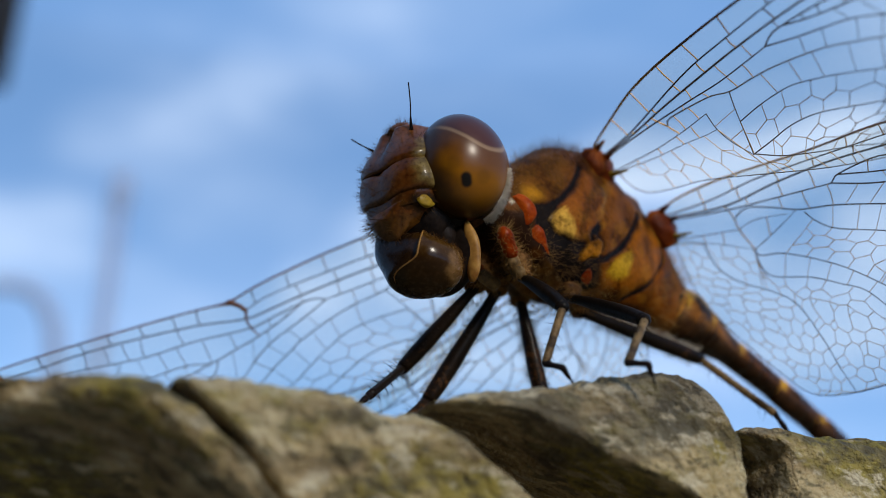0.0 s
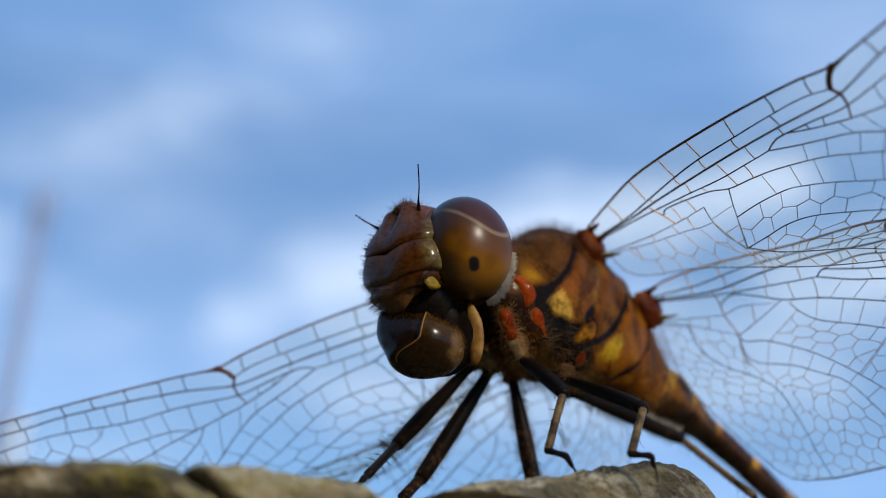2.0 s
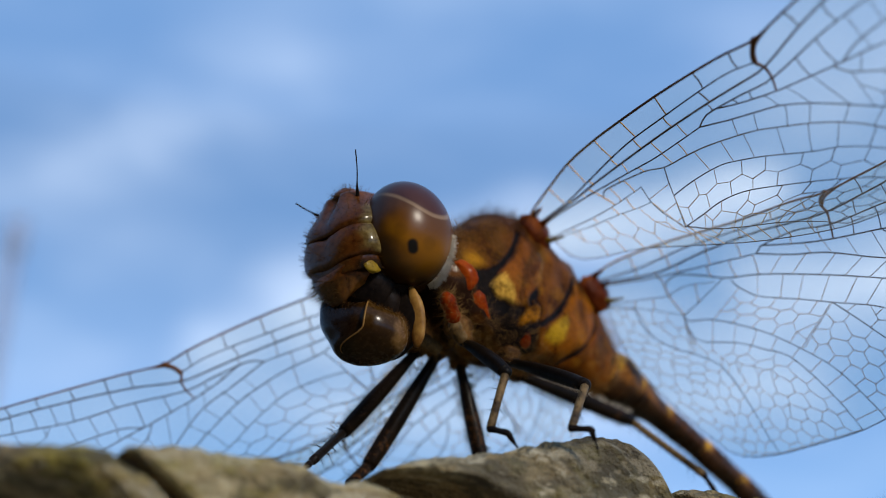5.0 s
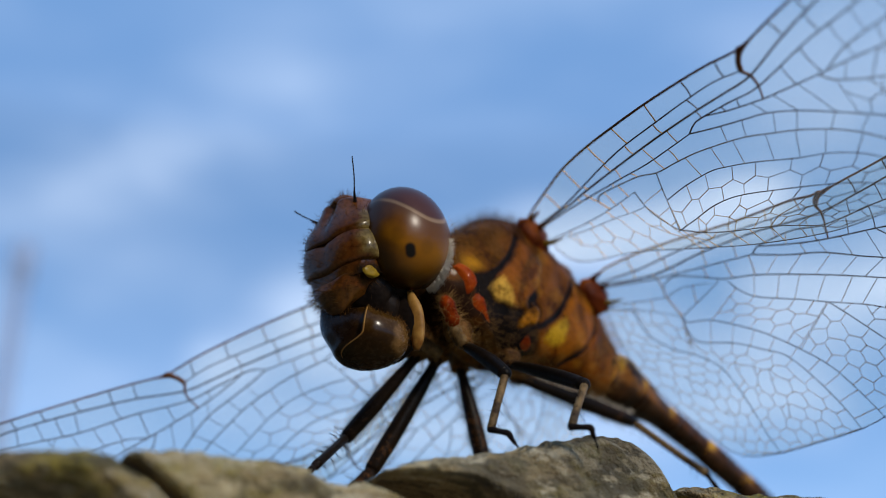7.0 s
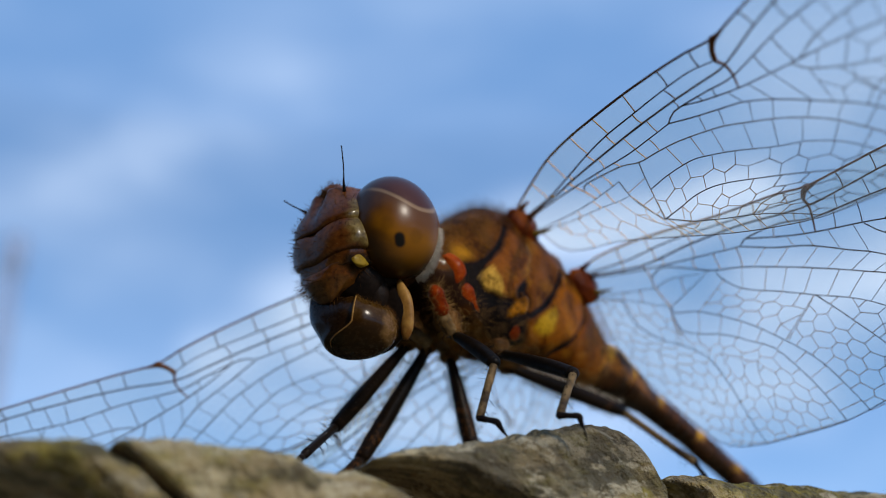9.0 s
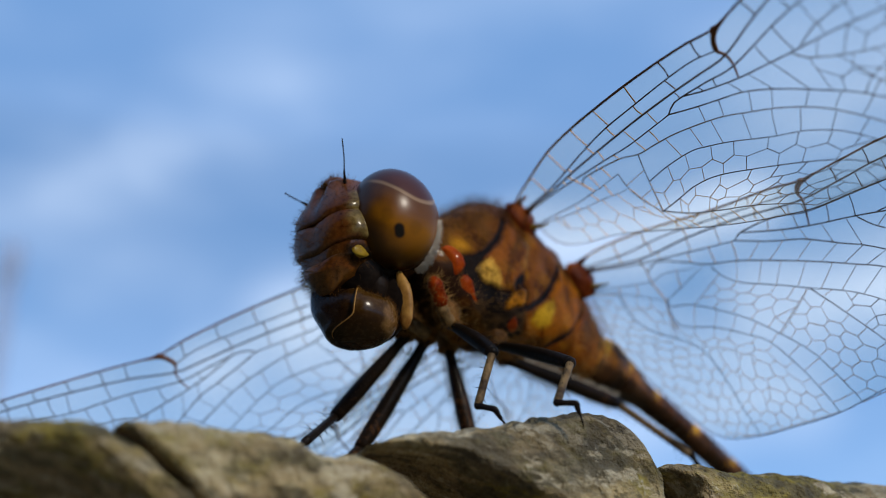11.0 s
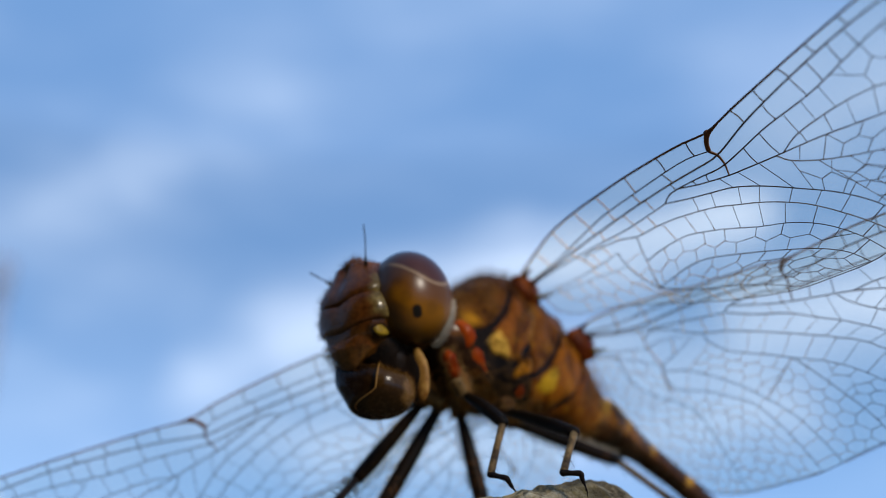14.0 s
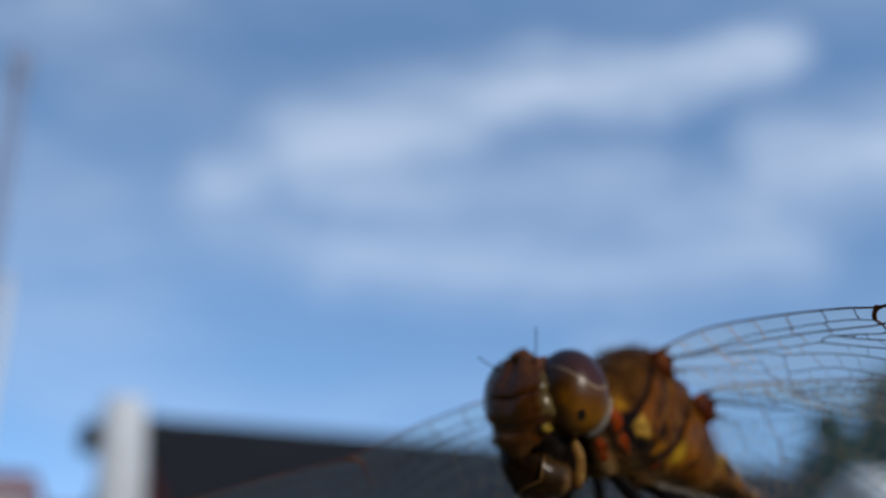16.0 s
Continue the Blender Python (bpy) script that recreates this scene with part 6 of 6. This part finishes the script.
# a dark board on a post
board = new("signboard")
tagged(board, "dark signboard on a tall post", "signboard")
q = sight(-36, 0, 6)
bm = bmesh.new()
box(bm, (q.x - 0.06, q.y - 0.06, 0), (q.x + 0.06, q.y + 0.06, 5.8), 0.01)
part("post", bm, DARK, board, unit=1, smooth=False)
e = sight(-32.2, 27.0, 6)
bm = bmesh.new()
box(bm, (q.x + 0.05, e.y - 0.03, e.z), (e.x, e.y + 0.03, e.z + 1.3), 0.02)
part("panel", bm, DARK, board, unit=1, smooth=False)

# white post with a small dark lantern
white = new("white_post")
tagged(white, "white painted tapering post with a dark lantern", "post")
w0, w1 = sight(-16.3, 0, 8), sight(-17.2, 5.9, 8)
w0.z = 0
bm = bmesh.new()
tube(bm, spline([w0, w0.lerp(w1, 0.5), w0.lerp(w1, 0.94), w1], 14), [0.20, 0.198, 0.195, 0.19, 0.186, 0.182, 0.178, 0.172, 0.166, 0.16, 0.155, 0.15, 0.12, 0.03], 20)
part("shaft", bm, WHITE, white, unit=1)
bm = bmesh.new()
lq = sight(-18.75, 3.7, 8)
tube(bm, [lq - Vector((0, 0, 0.14)), lq - Vector((0, 0, 0.08)), lq + Vector((0, 0, 0.07)), lq + Vector((0, 0, 0.13))], [0.04, 0.085, 0.07, 0.02], 10)
tube(bm, [lq, lq.lerp(sight(-17.1, 3.7, 8), 1.0)], 0.02, 6)
part("lantern", bm, DARK, white, "dark metal lantern", unit=1)


def house(name, label, a, b, ridge, eave, depth, roof_mat, wall_mat, tiles):
    """A gabled house between the ridge's ends a and b, with a roof of separate tile courses, windows and a door."""
    root = new(name)
    tagged(root, label, "house")
    a, b = Vector((a.x, a.y, 0)), Vector((b.x, b.y, 0))
    u = (b - a).normalized()
    n = Vector((u.y, -u.x, 0))
    if n.dot(a) > 0:
        n = -n
    length = (b - a).length
    frame_ = Matrix(((u.x, n.x, 0, a.x), (u.y, n.y, 0, a.y), (0, 0, 1, 0), (0, 0, 0, 1)))
    root.matrix_world = frame_
    bm = bmesh.new()
    prof = [(-depth + 0.4, 0), (-depth + 0.4, eave), (0, ridge - 0.15), (depth - 0.4, eave), (depth - 0.4, 0)]
    rows = [[bm.verts.new((x, y, z)) for y, z in prof] for x in (0.3, length - 0.3)]
    for i in range(4):
        bm.faces.new((rows[0][i], rows[0][i + 1], rows[1][i + 1], rows[1][i]))
    bm.faces.new(rows[0]), bm.faces.new(rows[1][::-1])
    part("wall", bm, wall_mat, root, unit=1, smooth=False)
    for sy in (1, -1):
        bm = bmesh.new()
        v = [bm.verts.new((x, y, z + dz)) for x, y, z in ((0.05, 0, ridge - 0.02), (length - 0.05, 0, ridge - 0.02), (length - 0.05, sy * depth, eave - 0.22), (0.05, sy * depth, eave - 0.22)) for dz in (-0.03, -0.12)]
        for q in ((0, 2, 4, 6), (1, 3, 5, 7), (4, 5, 7, 6), (0, 1, 7, 6), (2, 3, 5, 4), (0, 1, 3, 2)):
            bm.faces.new([v[j] for j in q])
        roof = part("roof", bm, roof_mat, root, unit=1, smooth=False)
        for i in range(tiles):
            bm = bmesh.new()
            k0, k1 = i / tiles, (i + 1.12) / tiles
            y0, y1 = sy * depth * k0, sy * depth * k1
            z0, z1 = ridge - (ridge - eave + 0.2) * k0, ridge - (ridge - eave + 0.2) * k1 + 0.05
            v = [bm.verts.new((x, y, z + dz)) for x, y, z in ((0, y0, z0), (length, y0, z0), (length, y1, z1), (0, y1, z1)) for dz in (0, -0.05)]
            for q in ((0, 2, 4, 6), (1, 3, 5, 7), (4, 5, 7, 6), (0, 1, 7, 6), (2, 3, 5, 4)):
                bm.faces.new([v[j] for j in q])
            part("tile_course", bm, roof_mat, roof, unit=1, smooth=False)
    for i in range(4):
        x = length * (0.15 + 0.22 * i)
        bm = bmesh.new()
        box(bm, (x, depth - 0.42, 0.1), (x + 1.2, depth - 0.34, 0.95), 0.01)
        win = part("window", bm, WHITE, root, "white-framed window", unit=1, smooth=False)
        bm = bmesh.new()
        box(bm, (x + 0.07, depth - 0.36, 0.17), (x + 1.13, depth - 0.335, 0.88))
        part("pane", bm, GLASS, win, unit=1, smooth=False)
    return root


house("house", "low house with a dark tiled roof", sight(-16.6, 0, 30), sight(24, 0, 50), 3.75, 1.2, 5.0, ROOF, BRICK, 14)
house("house", "low house with a red tiled roof", sight(-34, 0, 42), sight(-21.2, 0, 42), 2.35, 1.6, 4.0, BRICK, WHITE, 12)
house("shed", "pale boarded garden shed", sight(22.4, 0, 15), sight(29, 0, 16), 2.05, 1.5, 1.6, WHITE, WHITE, 8)


def tree(at, height, spread, seed):
    rng = random.Random(seed)
    root = new("tree")
    tagged(root, "dark green leafy tree", "tree")
    root.location = at
    bm = bmesh.new()
    tube(bm, spline([(0, 0, 0), (0.05, 0.03, height * 0.3), (-0.06, 0.05, height * 0.6), (0, 0, height * 0.9)], 12), [0.16 * (1 - 0.07 * i) for i in range(12)], 10)
    tips = []
    for i in range(26):
        z = height * (0.22 + 0.7 * i / 25)
        t = rng.uniform(0, 6.28)
        r = spread * (1 - 0.75 * (i / 25) ** 1.5) * rng.uniform(0.6, 1.0)
        p = Vector((math.cos(t) * r, math.sin(t) * r, z + r * 0.25))
        tube(bm, spline([(0, 0, z), (p.x * 0.5, p.y * 0.5, z + r * 0.18), p], 6), [0.05, 0.042, 0.034, 0.026, 0.018, 0.01], 6)
        tips.append((Vector((0, 0, z)), p))
    part("trunk", bm, BARK, root, unit=1)
    verts, faces = [], []
    for a, p in tips:
        for _ in range(230):
            c = a.lerp(p, rng.uniform(0.35, 1.08)) + Vector((rng.gauss(0, 0.16), rng.gauss(0, 0.16), rng.gauss(0, 0.13))) * spread * 0.7
            d = Vector((rng.gauss(0, 1), rng.gauss(0, 1), rng.gauss(0, 0.6))).normalized()
            e = d.orthogonal().normalized() * 0.045
            i = len(verts)
            verts += [c - d * 0.09, c + e, c + d * 0.11, c - e]
            faces.append((i, i + 1, i + 2, i + 3))
    me = bpy.data.meshes.new("crown")
    me.from_pydata([tuple(v) for v in verts], [], faces)
    me.materials.append(LEAF)
    crown = new("crown", me)
    crown.parent = root


tree((sight(21.8, 0, 20) * 1).xy.to_3d(), 3.5, 0.9, 3)
tree((sight(24.6, 0, 21) * 1).xy.to_3d(), 4.4, 1.2, 4)
tree((sight(27.5, 0, 21) * 1).xy.to_3d(), 4.2, 1.3, 5)

# unseen wall added behind the viewer to hold back sky light and reflections
bm = bmesh.new()
box(bm, (-9, -3.0, 0), (0.8, -2.8, 3.4), 0.02)
tagged(part("sky_shield_wall", bm, OLD_BRICK, unit=1, smooth=False), "unseen plain brick wall added to hold back sky light", "wall", kind="structure")


def motions():
    # the left wings settle lower in the middle of the shot
    fore = [(0.0, 3.8, 13.86, -2.85), (5.2, 3.72, 13.86, -2.97), (6.4, 3.70, 13.78, -3.3), (7.5, 3.70, 13.71, -3.62), (8.0, 3.75, 13.75, -3.40), (8.5, 4.14, 13.49, -3.95), (9.2, 4.18, 13.48, -3.93),
            (11.5, 3.98, 13.63, -3.62), (12.5, 4.0, 13.62, -3.64), (13.5, 3.97, 13.66, -3.49), (14.0, 3.93, 13.69, -3.41), (16.0, 3.92, 13.70, -3.41)]
    walk(left_fore, [(t, wing_frame(LF_AT, d, LF_CHORD)) for t, *d in fore])
    hind = [(0.0, -0.87, 10.97, 0.05), (5.2, -0.87, 10.97, 0.0), (8.5, -0.80, 10.96, -0.5), (11.5, -0.81, 10.96, -0.54), (16.0, -0.80, 10.96, -0.5)]
    walk(left_hind, [(t, wing_frame(LH_AT, d, LH_CHORD)) for t, *d in hind])
    # the lower lip chews: degrees of lift and of swing to the side
    chew = [(0.0, -8, 0), (0.6, -6, 1), (1.0, -8, 0), (1.5, -9, -6), (2.0, -8, -3), (2.5, -7, -2), (3.0, -1, 0), (3.5, 0, 1), (4.0, -2, 3), (4.5, -4, 1), (5.0, -3, -1), (5.2, -4, -1), (6.2, -1, 0), (7.5, -3, -1), (9.2, -2, -1),
            (11.3, 0, 0), (12.5, 0, 0), (14.0, -1, 0), (15.0, -3, 0), (16.0, -3, 0)]
    walk(lip, [(t, lip_pose(u, v)) for t, u, v in chew])
    # the upper lip lifts while the mouth stands open
    lift = [(0.0, 0.2), (0.6, 0.3), (1.2, 0.9), (1.5, 1.0), (2.0, 0.9), (3.0, 1.0), (3.6, 0.9), (4.2, 0.7), (4.6, 0.6), (5.2, 0.3), (7.3, 0.1), (9.2, 0.1), (11.3, 0.0), (16.0, 0.0)]
    for ob in (labrum, lip_bristle):
        walk(ob, [(t, pose(-1.3 * MM, -1.3 * MM, 0, 0, 0, 13 * k) @ Matrix.Translation((1.3 * MM, (1.3 + 0.25 * k) * MM, -0.05 * k * MM))) for t, k in lift])


motions()
